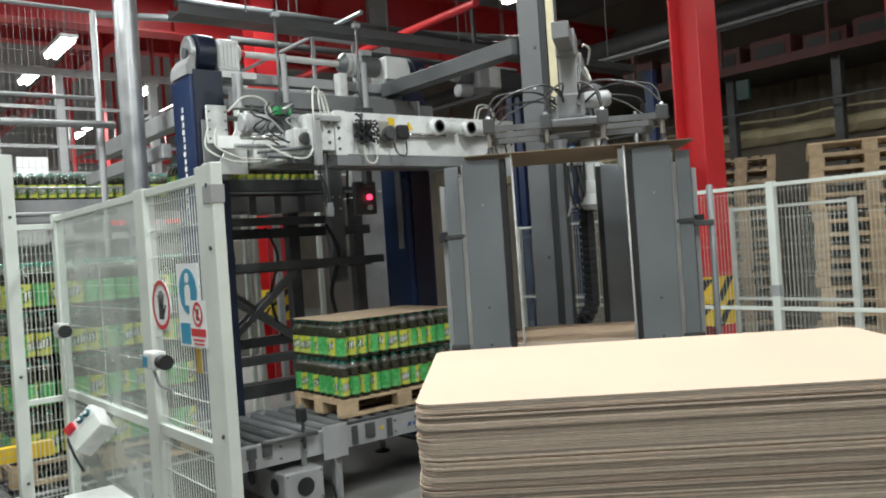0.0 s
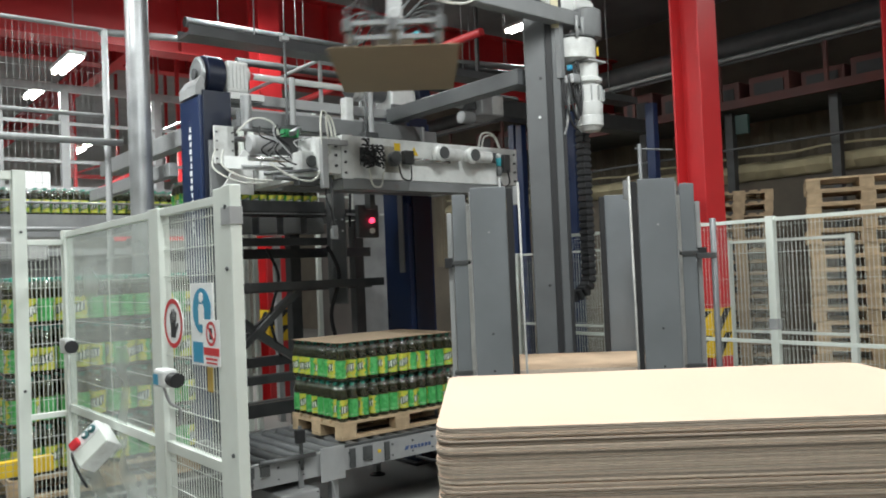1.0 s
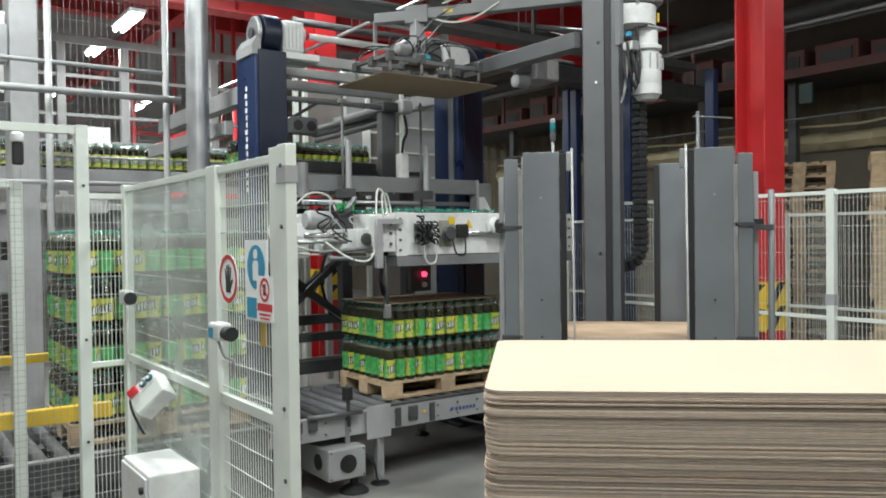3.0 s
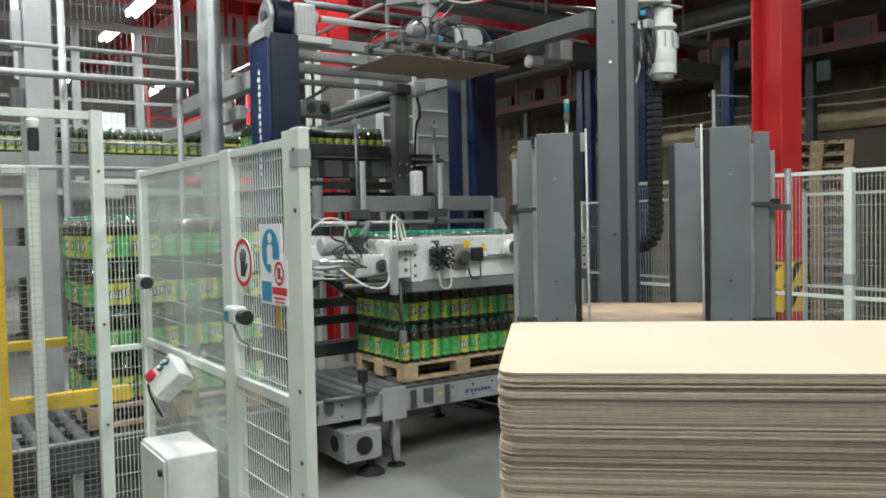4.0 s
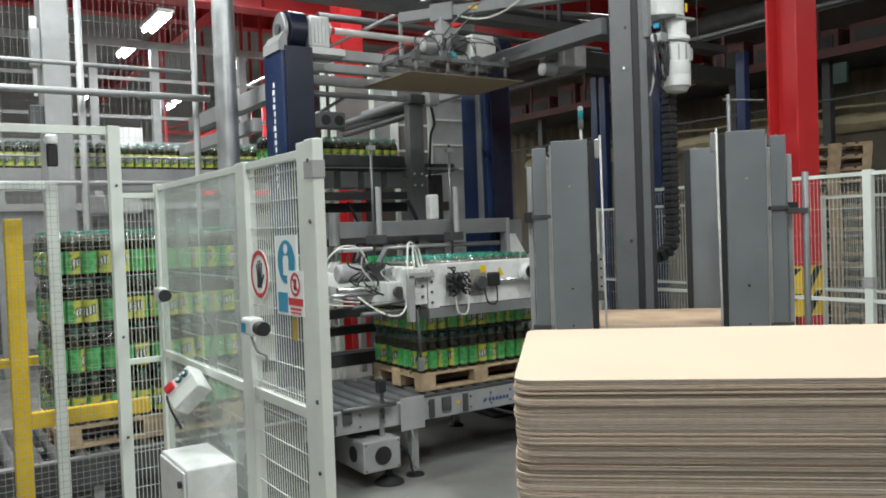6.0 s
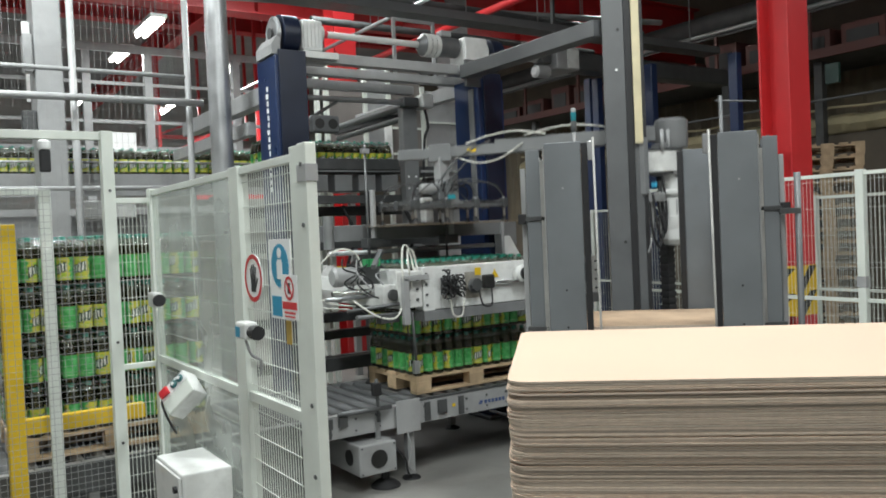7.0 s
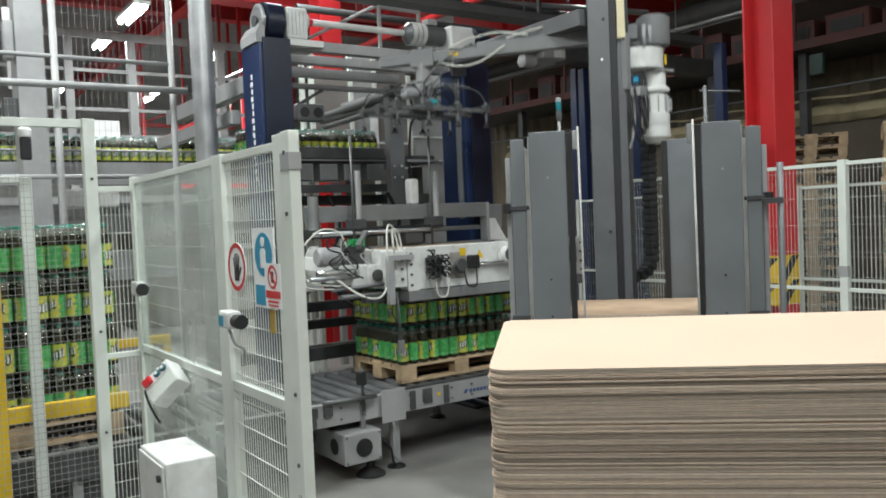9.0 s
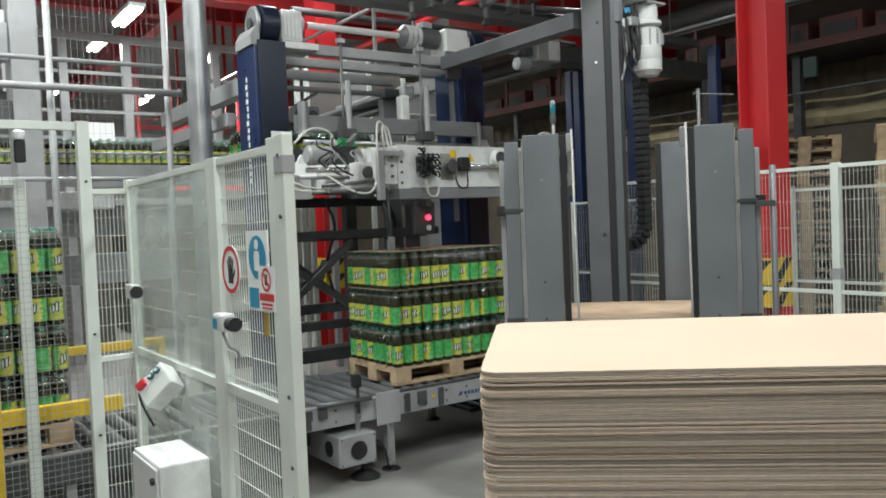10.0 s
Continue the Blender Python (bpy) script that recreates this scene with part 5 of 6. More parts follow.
def signs():
    # round sign, red ring on white with a dark raised-palm shape drawn as plain bars
    s = thing("warning_sign", "round no-touch sign, red ring on white plate", "sign", pose(1.170, 3.115, 1.742, 90, 0, -90))
    part("plate", lathe([(0.098, 0), (0.098, 0.003)], 28), M_SIGNWHITE, s)
    ring = bmesh.new()
    for k in range(28):
        a, b = k * math.tau / 28, (k + 1) * math.tau / 28
        q = [ring.verts.new((r * math.cos(t), r * math.sin(t), 0.0045)) for t, r in ((a, 0.078), (a, 0.096), (b, 0.096), (b, 0.078))]
        ring.faces.new(q)
    part("ring", ring, M_SIGNRED, s)
    part("symbol", box(-0.024, -0.055, 0.0035, 0.024, -0.008, 0.005, 0), M_SIGNBLACK, s)
    for k, h in enumerate((0.035, 0.05, 0.052, 0.042)):
        part("symbol", box(-0.0045, 0.0, 0.0035, 0.0045, 0.014 + h, 0.005, m=pose(-0.019 + k * 0.0127, -0.010, 0, 0, 0, 12 - k * 8)), M_SIGNBLACK, s)
    part("symbol", box(-0.006, 0.0, 0.0035, 0.006, 0.05, 0.005, m=pose(0.018, -0.04, 0, 0, 0, -38)), M_SIGNBLACK, s)
    # blue mandatory sign
    t = thing("safety_sign", "tall white safety sign with a blue panel", "sign", pose(1.170, 2.83, 1.745, 90, 0, -90))
    part("plate", box(-0.10, -0.15, 0, 0.10, 0.15, 0.003), M_SIGNWHITE, t)
    part("disc", lathe([(0.082, 0.0032), (0.082, 0.0045)], 26, at=(0.0, 0.05, 0)), M_SIGNBLUE, t)
    part("panel", box(-0.09, -0.14, 0.0032, 0.06, -0.065, 0.0045), M_SIGNBLUE, t)
    part("symbol", lathe([(0.019, 0.0052), (0.019, 0.0064)], 16, at=(0, 0.098, 0)), M_SIGNWHITE, t)
    part("symbol", prism([(-0.024, 0.0), (0.024, 0.0), (0.026, 0.060), (0.016, 0.074), (-0.016, 0.074), (-0.026, 0.060)], 0.001, pose(0, 0, 0.0066, -90, 0, 0)), M_SIGNWHITE, t)
    # small prohibition sign over its corner
    u = thing("prohibition_sign", "small white prohibition sign with a red band of text", "sign", pose(1.165, 2.745, 1.682, 90, 0, -90))
    part("plate", box(-0.073, -0.082, 0, 0.073, 0.082, 0.002), M_SIGNWHITE, u)
    ring = bmesh.new()
    for k in range(24):
        a, b = k * math.tau / 24, (k + 1) * math.tau / 24
        q = [ring.verts.new((r * math.cos(v), 0.032 + r * math.sin(v), 0.003)) for v, r in ((a, 0.033), (a, 0.044), (b, 0.044), (b, 0.033))]
        ring.faces.new(q)
    part("ring", ring, M_SIGNRED, u)
    part("slash", box(-0.036, -0.0045, 0.0025, 0.036, 0.0045, 0.0035, m=pose(0, 0.032, 0, 0, 0, -45)), M_SIGNRED, u)
    part("symbol", box(-0.014, 0.012, 0.0022, 0.010, 0.052, 0.0026), M_SIGNBLACK, u)
    part("text_band", box(-0.066, -0.045, 0.0022, 0.066, -0.018, 0.0032), M_SIGNRED, u)
    part("text_bar", box(-0.05, -0.062, 0.0022, 0.05, -0.054, 0.003), M_SIGNRED, u)
    part("text_bar", box(-0.045, -0.075, 0.0022, 0.045, -0.069, 0.003), M_SIGNRED, u)


signs()


def tilted_box_pose():
    """The box leans: its long side climbs, its button face looks up and outward."""
    right, out = Vector((0.833, -0.553, 0)), Vector((-0.30, -0.95, 0))
    a = (0.72 * right + 0.69 * Vector((0, 0, 1))).normalized()
    n = (-0.45 * right + 0.5 * Vector((0, 0, 1)) + 0.75 * out)
    n = (n - n.dot(a) * a).normalized()
    b = n.cross(a)
    m = Matrix((a, b, n)).transposed().to_4x4()
    m.translation = (1.07, 3.92, 1.18)
    return m


def control_box():
    c = thing("push_button_box", "grey tilted push-button box with a red stop button", "control box", tilted_box_pose())
    part("housing", box(-0.085, -0.085, -0.06, 0.085, 0.06, 0.028, 0.005), M_WHITE, c)
    part("lid", box(-0.082, -0.082, 0.029, 0.082, -0.002, 0.036, 0.002), M_FENCE, c)
    part("button_strip", box(-0.082, 0.002, 0.029, 0.082, 0.057, 0.034, 0.002), M_SIGNWHITE, c)
    part("stop_button", box(-0.074, 0.008, 0.035, -0.020, 0.050, 0.056, 0.008), M_SIGNRED, c, "red stop button")
    for x in (0.012, 0.052):
        bt = part("button", lathe([(0.019, 0.0345), (0.019, 0.042), (0.014, 0.046)], 14, at=(x, 0.03, 0)), mat("dark_teal_plastic", (0.02, 0.12, 0.13), 0.4), c, "dark teal button")
        part("button_cap", lathe([(0.009, 0.0465), (0.009, 0.049)], 12, at=(x, 0.03, 0)), M_SIGNWHITE, bt)
    part("arm", box(-0.03, -0.02, -0.15, 0.03, 0.02, -0.062, 0.003), M_FENCE, c)
    part("cable", pipe([(-0.06, 0.05, -0.03), (-0.12, 0.08, -0.04), (-0.16, 0.03, -0.08), (-0.17, -0.08, -0.10)], 0.006), M_RUBBER, c)


control_box()


def floor_cabinet():
    c = thing("junction_cabinet", "white sheet-steel junction cabinet on the floor by the fence", "cabinet", pose(0.945, 3.49, 0, 0, 0, 0))
    part("body", box(0, 0, 0.02, 0.22, 0.42, 0.9, 0.008), M_WHITE, c)
    d = part("door", box(-0.012, 0.012, 0.04, -0.001, 0.408, 0.885, 0.003), M_WHITE, c)
    part("lock", lathe([(0.016, 0), (0.016, 0.014)], 12, "x", (-0.026, 0.05, 0.83)), M_RUBBER, d, "black quarter-turn lock")
    part("warning_sticker", prism([(0, 0.62), (0.07, 0.62), (0.035, 0.69)], 0.002, pose(-0.0145, 0.25, 0, 0, 0, -90)), M_YELLOW, d, "yellow warning triangle")
    part("plinth", box(0.01, 0.01, 0, 0.21, 0.41, 0.02), M_DGREY, c)


floor_cabinet()


def side_gate():
    """Fence along the conveyor with a tall mesh gate."""
    Y = 4.74
    f = thing("mesh_gate", "white tall steel mesh gate along the conveyor", "gate")
    part("post", box(0.925, Y - 0.03, 0, 0.99, Y + 0.03, 2.53, 0.004), M_FENCE, f)
    part("top_rail", box(-0.7, Y - 0.02, 2.48, 0.925, Y + 0.02, 2.525, 0.003), M_FENCE, f)
    part("top_rail", box(0.99, Y - 0.015, 2.13, 1.165, Y + 0.015, 2.16, 0.003), M_FENCE, f)
    part("mid_rail", box(0.99, Y - 0.015, 1.20, 1.165, Y + 0.015, 1.23, 0.003), M_FENCE, f)
    part("post", box(-0.76, Y - 0.03, 0, -0.70, Y + 0.03, 2.53, 0.004), M_FENCE, f)
    part("wire_mesh", wire_mesh((-0.7, Y, 0), (1, 0, 0), 1.62, 0.1, 2.48, 0.034, 0.034, 0.0010), M_LGREY, f, kind="stuff")
    part("wire_mesh", wire_mesh((0.99, Y, 0), (1, 0, 0), 0.175, 0.1, 2.13, 0.022, 0.10, 0.0014), M_FENCE, f, kind="stuff")
    for z in (1.36, 2.2, 0.8):
        part("rivet", rod((0.96, Y - 0.031, z), (0.96, Y - 0.036, z), 0.008, 8), M_DGREY, f)
    g = thing("mesh_gate", "white lower steel mesh gate panel behind the tall gate", "gate")
    part("post", box(0.62, Y + 0.10, 0.1, 0.68, Y + 0.14, 2.22, 0.003), M_FENCE, g)
    part("top_rail", box(-0.7, Y + 0.10, 2.19, 0.62, Y + 0.14, 2.225, 0.003), M_FENCE, g)
    part("lamp_holder", box(0.615, Y - 0.06, 2.30, 0.67, Y - 0.025, 2.42, 0.01), M_RUBBER, g)
    part("lamp_head", lathe([(0.026, 0), (0.034, 0.012), (0.034, 0.04), (0.02, 0.05)], 14, at=(0.64, Y - 0.045, 2.42)), M_SIGNWHITE, g, "white lamp head")


side_gate()


def yellow_guard():
    g = thing("yellow_guard_rail", "yellow painted steel guard rail beside the conveyor", "guard rail")
    part("post", box(0.435, 5.10, 0, 0.525, 5.19, 2.04, 0.006), M_YELLOW, g)
    part("rail", box(0.525, 5.11, 0.84, 1.18, 5.17, 0.93, 0.006), M_YELLOW, g)
    part("leg", box(1.02, 5.12, 0, 1.05, 5.15, 0.839, 0.002), M_DGREY, g)
    part("base_plate", box(0.40, 5.06, 0, 0.56, 5.22, 0.012), M_YELLOW, g)
    h = thing("yellow_guard_rail", "yellow painted steel guard rail behind the conveyor", "guard rail")
    part("post", box(0.40, 6.72, 0, 0.48, 6.80, 1.3, 0.006), M_YELLOW, h)
    part("rail", box(0.48, 6.73, 0.98, 1.9, 6.79, 1.05, 0.006), M_YELLOW, h)
    part("post", box(1.84, 6.73, 0, 1.90, 6.79, 0.98, 0.006), M_YELLOW, h)


yellow_guard()


def right_fence():
    X = 5.75
    f = thing("guard_fence", "white steel guard fence with fine vertical bars", "fence")
    for y in (0.9, 3.16, 5.42):
        p = part("post", box(X - 0.03, y - 0.03, 0, X + 0.03, y + 0.03, 2.21, 0.004), M_FENCE, f)
        part("band", box(X - 0.034, y - 0.034, 1.36, X + 0.034, y + 0.034, 1.44), M_LGREY, p)
    for y0, y1 in ((0.93, 3.13), (3.19, 5.39)):
        for z in (2.17, 1.25, 0.12):
            part("rail", box(X - 0.012, y0, z, X + 0.012, y1, z + 0.028, 0.002), M_FENCE, f)
        part("wire_mesh", wire_mesh((X, y0, 0), (0, 1, 0), y1 - y0, 0.14, 2.17, 0.03, 0.20, 0.0011), M_FENCE, f, kind="stuff")
    g = thing("guard_fence", "white steel guard fence in the far bay", "fence")
    for y in (3.6, 4.9, 6.4, 8.2):
        part("post", box(7.97, y - 0.03, 0, 8.03, y + 0.03, 2.1, 0.004), M_FENCE, g)
    for z in (2.06, 1.1, 0.15):
        part("rail", box(7.985, 3.6, z, 8.015, 8.2, z + 0.03, 0.002), M_FENCE, g)
    part("wire_mesh", wire_mesh((8.0, 3.6, 0), (0, 1, 0), 4.6, 0.15, 2.06, 0.045, 0.2, 0.0014), M_FENCE, g, kind="stuff")
    c = thing("switch_cabinet", "pale grey electrical cabinet behind the fence", "cabinet")
    part("body", box(7.2, 4.85, 0.05, 7.6, 5.45, 1.15, 0.01), M_LGREY, c)
    part("door", box(7.185, 4.88, 0.10, 7.199, 5.42, 1.12, 0.004), M_WHITE, c)
    part("plinth", box(7.22, 4.87, 0, 7.58, 5.43, 0.05), M_DGREY, c)


right_fence()


# stacks of empty pallets beyond the fence
M_WOOD2 = mat("older_pallet_wood", (0.46, 0.34, 0.22), 0.8, var=0.25, scale=9, bump=0.3, dirt=0.5, dirt_color=(0.2, 0.14, 0.09))


def pallet_stack(x, y, turn, count, seed, material):
    r = random.Random(seed)
    first = pallet("pale empty wooden pallet in a tall stack", pose(x, y, 0, 0, 0, turn), group="stacked empty pallets", material=material)
    for k in range(1, count):
        copy_thing(first, pose(x + r.uniform(-0.02, 0.02), y + r.uniform(-0.02, 0.02), 0.1445 * k, 0, 0, turn + r.uniform(-0.8, 0.8)))


pallet_stack(8.74, 4.36, -62, 19, 1, M_WOOD)
pallet_stack(9.45, 5.15, 30, 19, 2, M_WOOD2)


# ---------------------------------------------------------------- east side: gallery, cream scalloped band, far machines
def gallery():
    g = thing("storage_gallery", "dark steel storage gallery with faded red panels", "gallery")
    part("deck", box(11.0, -5, 4.16, 13.6, 16, 4.24), M_DGREY, g)
    part("edge_beam", box(10.94, -5, 4.12, 10.998, 16, 4.25), M_BRICKRED, g)
    part("hand_rail", box(10.96, -5, 4.80, 10.99, 16, 4.83), M_DGREY, g)
    for k in range(13):
        y = -4.5 + 1.6 * k
        part("rail_post", box(10.95, y, 4.25, 10.99, y + 0.05, 4.8), M_BRICKRED, g)
        part("support", box(11.2, y, 0, 11.32, y + 0.12, 4.12), M_DGREY, g)
    r = random.Random(8)
    for k in range(26):
        y = -4.4 + 0.78 * k
        h, w = r.uniform(0.22, 0.48), r.uniform(0.45, 0.7)
        cr = part("crate", box(11.14, y, 4.245, 11.9, y + w, 4.245 + h, 0.01), M_BRICKRED, g)
        part("crate_gap", box(11.125, y + 0.08, 4.29, 11.139, y + w - 0.08, 4.245 + h * 0.7), M_BLACK, cr)
    part("conduit", rod((10.95, -5, 4.87), (10.95, 16, 4.87), 0.035, 10), M_STEEL, g)
    part("conduit", rod((10.95, -5, 3.52), (10.95, 16, 3.52), 0.018, 8), M_COL, g)
    part("duct", rod((12.0, -5, 5.3), (12.0, 16, 5.3), 0.2, 14), M_DGREY, g)
    # folded sheet wall below the deck
    bm = bmesh.new()
    old = None
    for k in range(232):
        y, x = -5 + 0.09 * k, 12.62 - (0.05 if (k // 2) % 2 else 0.0)
        now = (bm.verts.new((x, y, 2.0)), bm.verts.new((x, y, 4.155)))
        if old:
            bm.faces.new((old[0], now[0], now[1], old[1]))
        old = now
    part("folded_sheet", bm, mat("olive_sheet", (0.15, 0.122, 0.078), 0.55, var=0.2, scale=1.5, dirt=0.4), g, "olive brown folded sheet")
    s = thing("exit_sign", "small dark green exit sign on the gallery edge", "sign")
    part("box", box(10.88, 6.26, 3.72, 10.935, 6.46, 4.0, 0.005), mat("dim_green_sign", (0.02, 0.06, 0.05), 0.4), s)
    # thin scalloped cream fringe; the core below it stands for brown wall
    d = thing("wrapped_goods", "long cream scalloped band under the gallery, brown wall below", "goods")
    bm = bmesh.new()
    r = random.Random(21)
    sag = [r.uniform(-0.05, 0.04) for k in range(64)]
    old = None
    for k in range(361):
        y = -4 + 0.05 * k
        q = y / 0.36
        bulge = abs(math.sin(math.pi * q)) ** 0.6
        lump = sag[int(q + 20) % 64]
        lump *= 0.35
        now = [bm.verts.new(v) for v in ((11.60, y, 3.08), (11.53 - 0.03 * bulge, y, 3.12 - 0.03 * bulge), (11.49 - 0.10 * bulge, y, 3.20 + lump * 0.5), (11.50 - 0.04 * bulge, y, 3.29 + lump), (11.57, y, 3.345 + lump), (11.66, y, 3.36 + lump), (12.4, y, 3.36))]
        if old:
            for i in range(6):
                bm.faces.new((old[i], now[i], now[i + 1], old[i + 1])).smooth = True
        old = now
    part("film", bm, M_CREAM, d)
    part("core", box(11.61, -4, 0.0, 12.4, 14, 3.075), M_WALL_DARK, d)
    wave = [(11.52, -4 + 0.45 * k, 3.45 + 0.02 * math.sin(k * 1.9)) for k in range(41)]
    part("sagging_cord", pipe(wave, 0.018, 6), M_CREAM, d)


gallery()


def far_column(x, y, w, top, label):
    c = thing("machine_column", label, "machine")
    part("shaft", box(x, y, 0, x + w, y + w * 1.2, top, 0.01), M_BLUE, c)
    part("foot_plate", box(x - 0.05, y - 0.05, 0, x + w + 0.05, y + w * 1.2 + 0.05, 0.03), M_DGREY, c)


for x, y, w, top in ((8.22, 5.96, 0.10, 3.85), (8.20, 8.22, 0.10, 3.95), (8.26, 8.44, 0.10, 3.99), (8.22, 7.25, 0.11, 3.97)):
    far_column(x, y, w, top, "dark blue column of a palletiser farther off")


def wall_unit():
    u = thing("air_unit", "pale box-shaped air unit hung from the gallery", "air unit")
    part("body", box(7.22, 7.95, 3.96, 7.62, 8.4, 4.25, 0.02), M_LGREY, u)
    part("door", box(7.40, 7.935, 3.98, 7.60, 7.949, 4.23, 0.006), M_WHITE, u, "pale access door")
    part("duct", box(7.63, 8.0, 3.98, 10.9, 8.3, 4.22, 0.03), M_DGREY, u)
    part("motor", lathe([(0.05, 0), (0.075, 0.02), (0.075, 0.12), (0.05, 0.13)], 14, "x", (6.86, 8.1, 4.12)), M_LGREY, u)
    part("motor", lathe([(0.05, 0), (0.085, 0.02), (0.085, 0.22), (0.05, 0.24)], 14, "x", (6.95, 8.1, 3.93)), M_LGREY, u)
    part("gear_block", box(7.02, 8.02, 4.03, 7.19, 8.2, 4.2, 0.02), M_DGREY, u)
    part("hanger", box(7.4, 8.2, 4.25, 7.44, 8.25, 7.0), M_DGREY, u)


wall_unit()


# ---------------------------------------------------------------- west side: infeed lane, platforms, posts
def infeed_lane():
    l = thing("infeed_conveyor", "raised bottle conveyor with steel side guides", "conveyor")
    part("belt", box(-2.6, 9.62, 2.60, 5.3, 10.08, 2.695), M_DGREY, l)
    part("side_plate", box(-2.6, 9.60, 2.45, 5.3, 9.618, 2.70, 0.002), M_LGREY, l)
    part("guide_rail", rod((-2.6, 9.6, 2.83), (5.3, 9.6, 2.83), 0.014, 8), M_STEEL, l)
    part("guide_rail", rod((-2.6, 10.1, 2.83), (5.3, 10.1, 2.83), 0.014, 8), M_STEEL, l)
    for x in (-2.2, -0.4, 1.4, 3.2, 5.0):
        part("leg", box(x, 9.7, 0, x + 0.08, 9.78, 2.45, 0.004), M_LGREY, l)
        part("cross_beam", box(x, 9.64, 2.36, x + 0.08, 10.05, 2.45), M_LGREY, l)
    part("lower_panel", box(-2.6, 9.9, 1.9, 3.0, 9.93, 2.25, 0.003), M_LGREY, l)
    part("lower_panel", box(-2.6, 9.9, 1.35, 3.0, 9.93, 1.7, 0.003), M_LGREY, l)
    part("drive", box(1.6, 9.52, 2.20, 2.2, 9.75, 2.40, 0.02), M_WHITE, l)
    first = thing("bottle_pack", "pack of six amber drink bottles on the raised conveyor", "bottles", pose(-2.5, 9.65, 2.696), group="packs on the raised conveyor")
    for i in range(3):
        for j in range(2):
            b = new("bottle", BOTTLE)
            b.parent = first
            b.matrix_basis = pose(0.05 + i * 0.098, 0.05 + j * 0.098, 0, 0, 0, rng.uniform(-140, -40))
    fm = new("shrink_film", FILM)
    fm.parent = first
    for k in range(25):
        for row in range(2):
            if k or row:
                copy_thing(first, pose(-2.5 + k * 0.305 + rng.uniform(-0.003, 0.003), 9.65 + row * 0.2, 2.696))
    for k in range(5):
        for row in range(2):
            tagged(copy_thing(first, pose(3.03 + k * 0.305, 7.72 + row * 0.205, 2.601)), "pack of six amber drink bottles on the layer table", group="packs on the layer table")


infeed_lane()


def tall_guard():
    g = thing("tall_guard", "tall white tube frame with wire mesh above the conveyor", "guard")
    for x in (2.25, 1.27, 0.3, -0.7):
        part("post", rod((x, 7.5, 0), (x, 7.5, 4.2), 0.03, 10), M_LGREY, g)
    for z in (4.2, 3.42, 2.4):
        part("rail", rod((-0.7, 7.5, z), (2.25, 7.5, z), 0.02, 8), M_LGREY, g)
    part("wire_mesh", wire_mesh((-0.7, 7.5, 0), (1, 0, 0), 2.95, 2.4, 4.2, 0.05, 0.2, 0.0008), M_LGREY, g, kind="stuff")
    part("hand_rail", rod((-0.8, 7.4, 3.16), (2.35, 7.4, 3.17), 0.032, 10), M_LGREY, g)
    p = thing("galvanised_post", "round galvanised steel post up to the roof", "post")
    part("tube", rod((2.374, 7.0, 0), (2.374, 7.0, 7.0), 0.097, 20), M_STEEL, p)
    part("foot_plate", box(2.22, 6.85, 0, 2.53, 7.15, 0.02), M_STEEL, p)
    c = thing("machine_housing", "tall pale grey machine housing column", "machine")
    part("body", box(1.06, 8.1, 0, 1.29, 8.5, 5.6, 0.01), M_LGREY, c)
    part("switch", box(0.97, 8.12, 3.5, 1.055, 8.27, 3.85, 0.02), M_LGREY, c)
    part("lamp", rod((1.01, 8.2, 3.852), (1.01, 8.2, 3.96), 0.035, 12), M_SIGNWHITE, c)
    part("valve", box(0.94, 8.12, 2.95, 1.055, 8.22, 3.15, 0.01), M_DGREY, c)


tall_guard()


def platform():
    p = thing("white_platform", "white steel service platform with posts and rails", "platform")
    for x in (-3.0, -1.0, 1.0, 2.3, 3.2, 4.6):
        part("post", box(x, 12.9, 0, x + 0.12, 13.02, 4.83, 0.004), M_LGREY, p)
    for z in (4.83, 4.33, 3.75, 3.35, 2.95):
        part("rail", box(-3.0, 12.93, z, 5.3, 12.98, z + (0.12 if z > 4.5 else 0.05), 0.004), M_LGREY, p)
    part("deck", box(-3.0, 12.6, 2.35, 4.7, 14.5, 2.45), M_LGREY, p)
    for x in (1.55, 2.6):
        part("notice", box(x, 12.86, 3.3 if x > 2 else 4.0, x + 0.42, 12.88, 3.6 if x > 2 else 4.4, 0.003), M_SIGNWHITE, p, "white notice board")
    part("wire_mesh", wire_mesh((-3.0, 12.95, 0), (1, 0, 0), 7.6, 2.45, 4.8, 0.09, 0.25, 0.0012), M_LGREY, p, kind="stuff")
    for k, (x, y, z, w) in enumerate(((4.3, 16.5, 3.5, 1.7), (4.9, 19.0, 4.3, 2.2), (4.6, 15.4, 2.7, 1.4), (6.2, 20.0, 4.7, 3.0))):
        q = thing("red_steelwork", "red painted steel bracing frame hung from the roof", "frame")
        part("beam", box(x, y, z, x + w, y + 0.10, z + 0.09, 0.005), M_RED, q)
        part("post", box(x, y, z + 0.09, x + 0.06, y + 0.08, 7.0, 0.005), M_RED, q)
        part("post", box(x + w - 0.06, y, z + 0.09, x + w, y + 0.08, 7.0, 0.005), M_RED, q)
        part("brace", bar((x + 0.08, y + 0.04, z + 0.1), (x + w - 0.08, y + 0.04, min(6.9, z + 0.9)), 0.05), M_RED, q)
    f = thing("far_machine", "drab machine housings farther back in the hall", "machine")
    for x, y, w, h in ((-2.5, 15.5, 1.6, 2.1), (0.2, 15.8, 1.2, 1.8), (1.9, 15.2, 1.5, 2.2), (3.9, 16.2, 1.8, 1.9), (6.3, 15.0, 1.6, 2.3)):
        part("housing", box(x, y, 0, x + w, y + 1.2, h, 0.03), M_FAR, f)


platform()


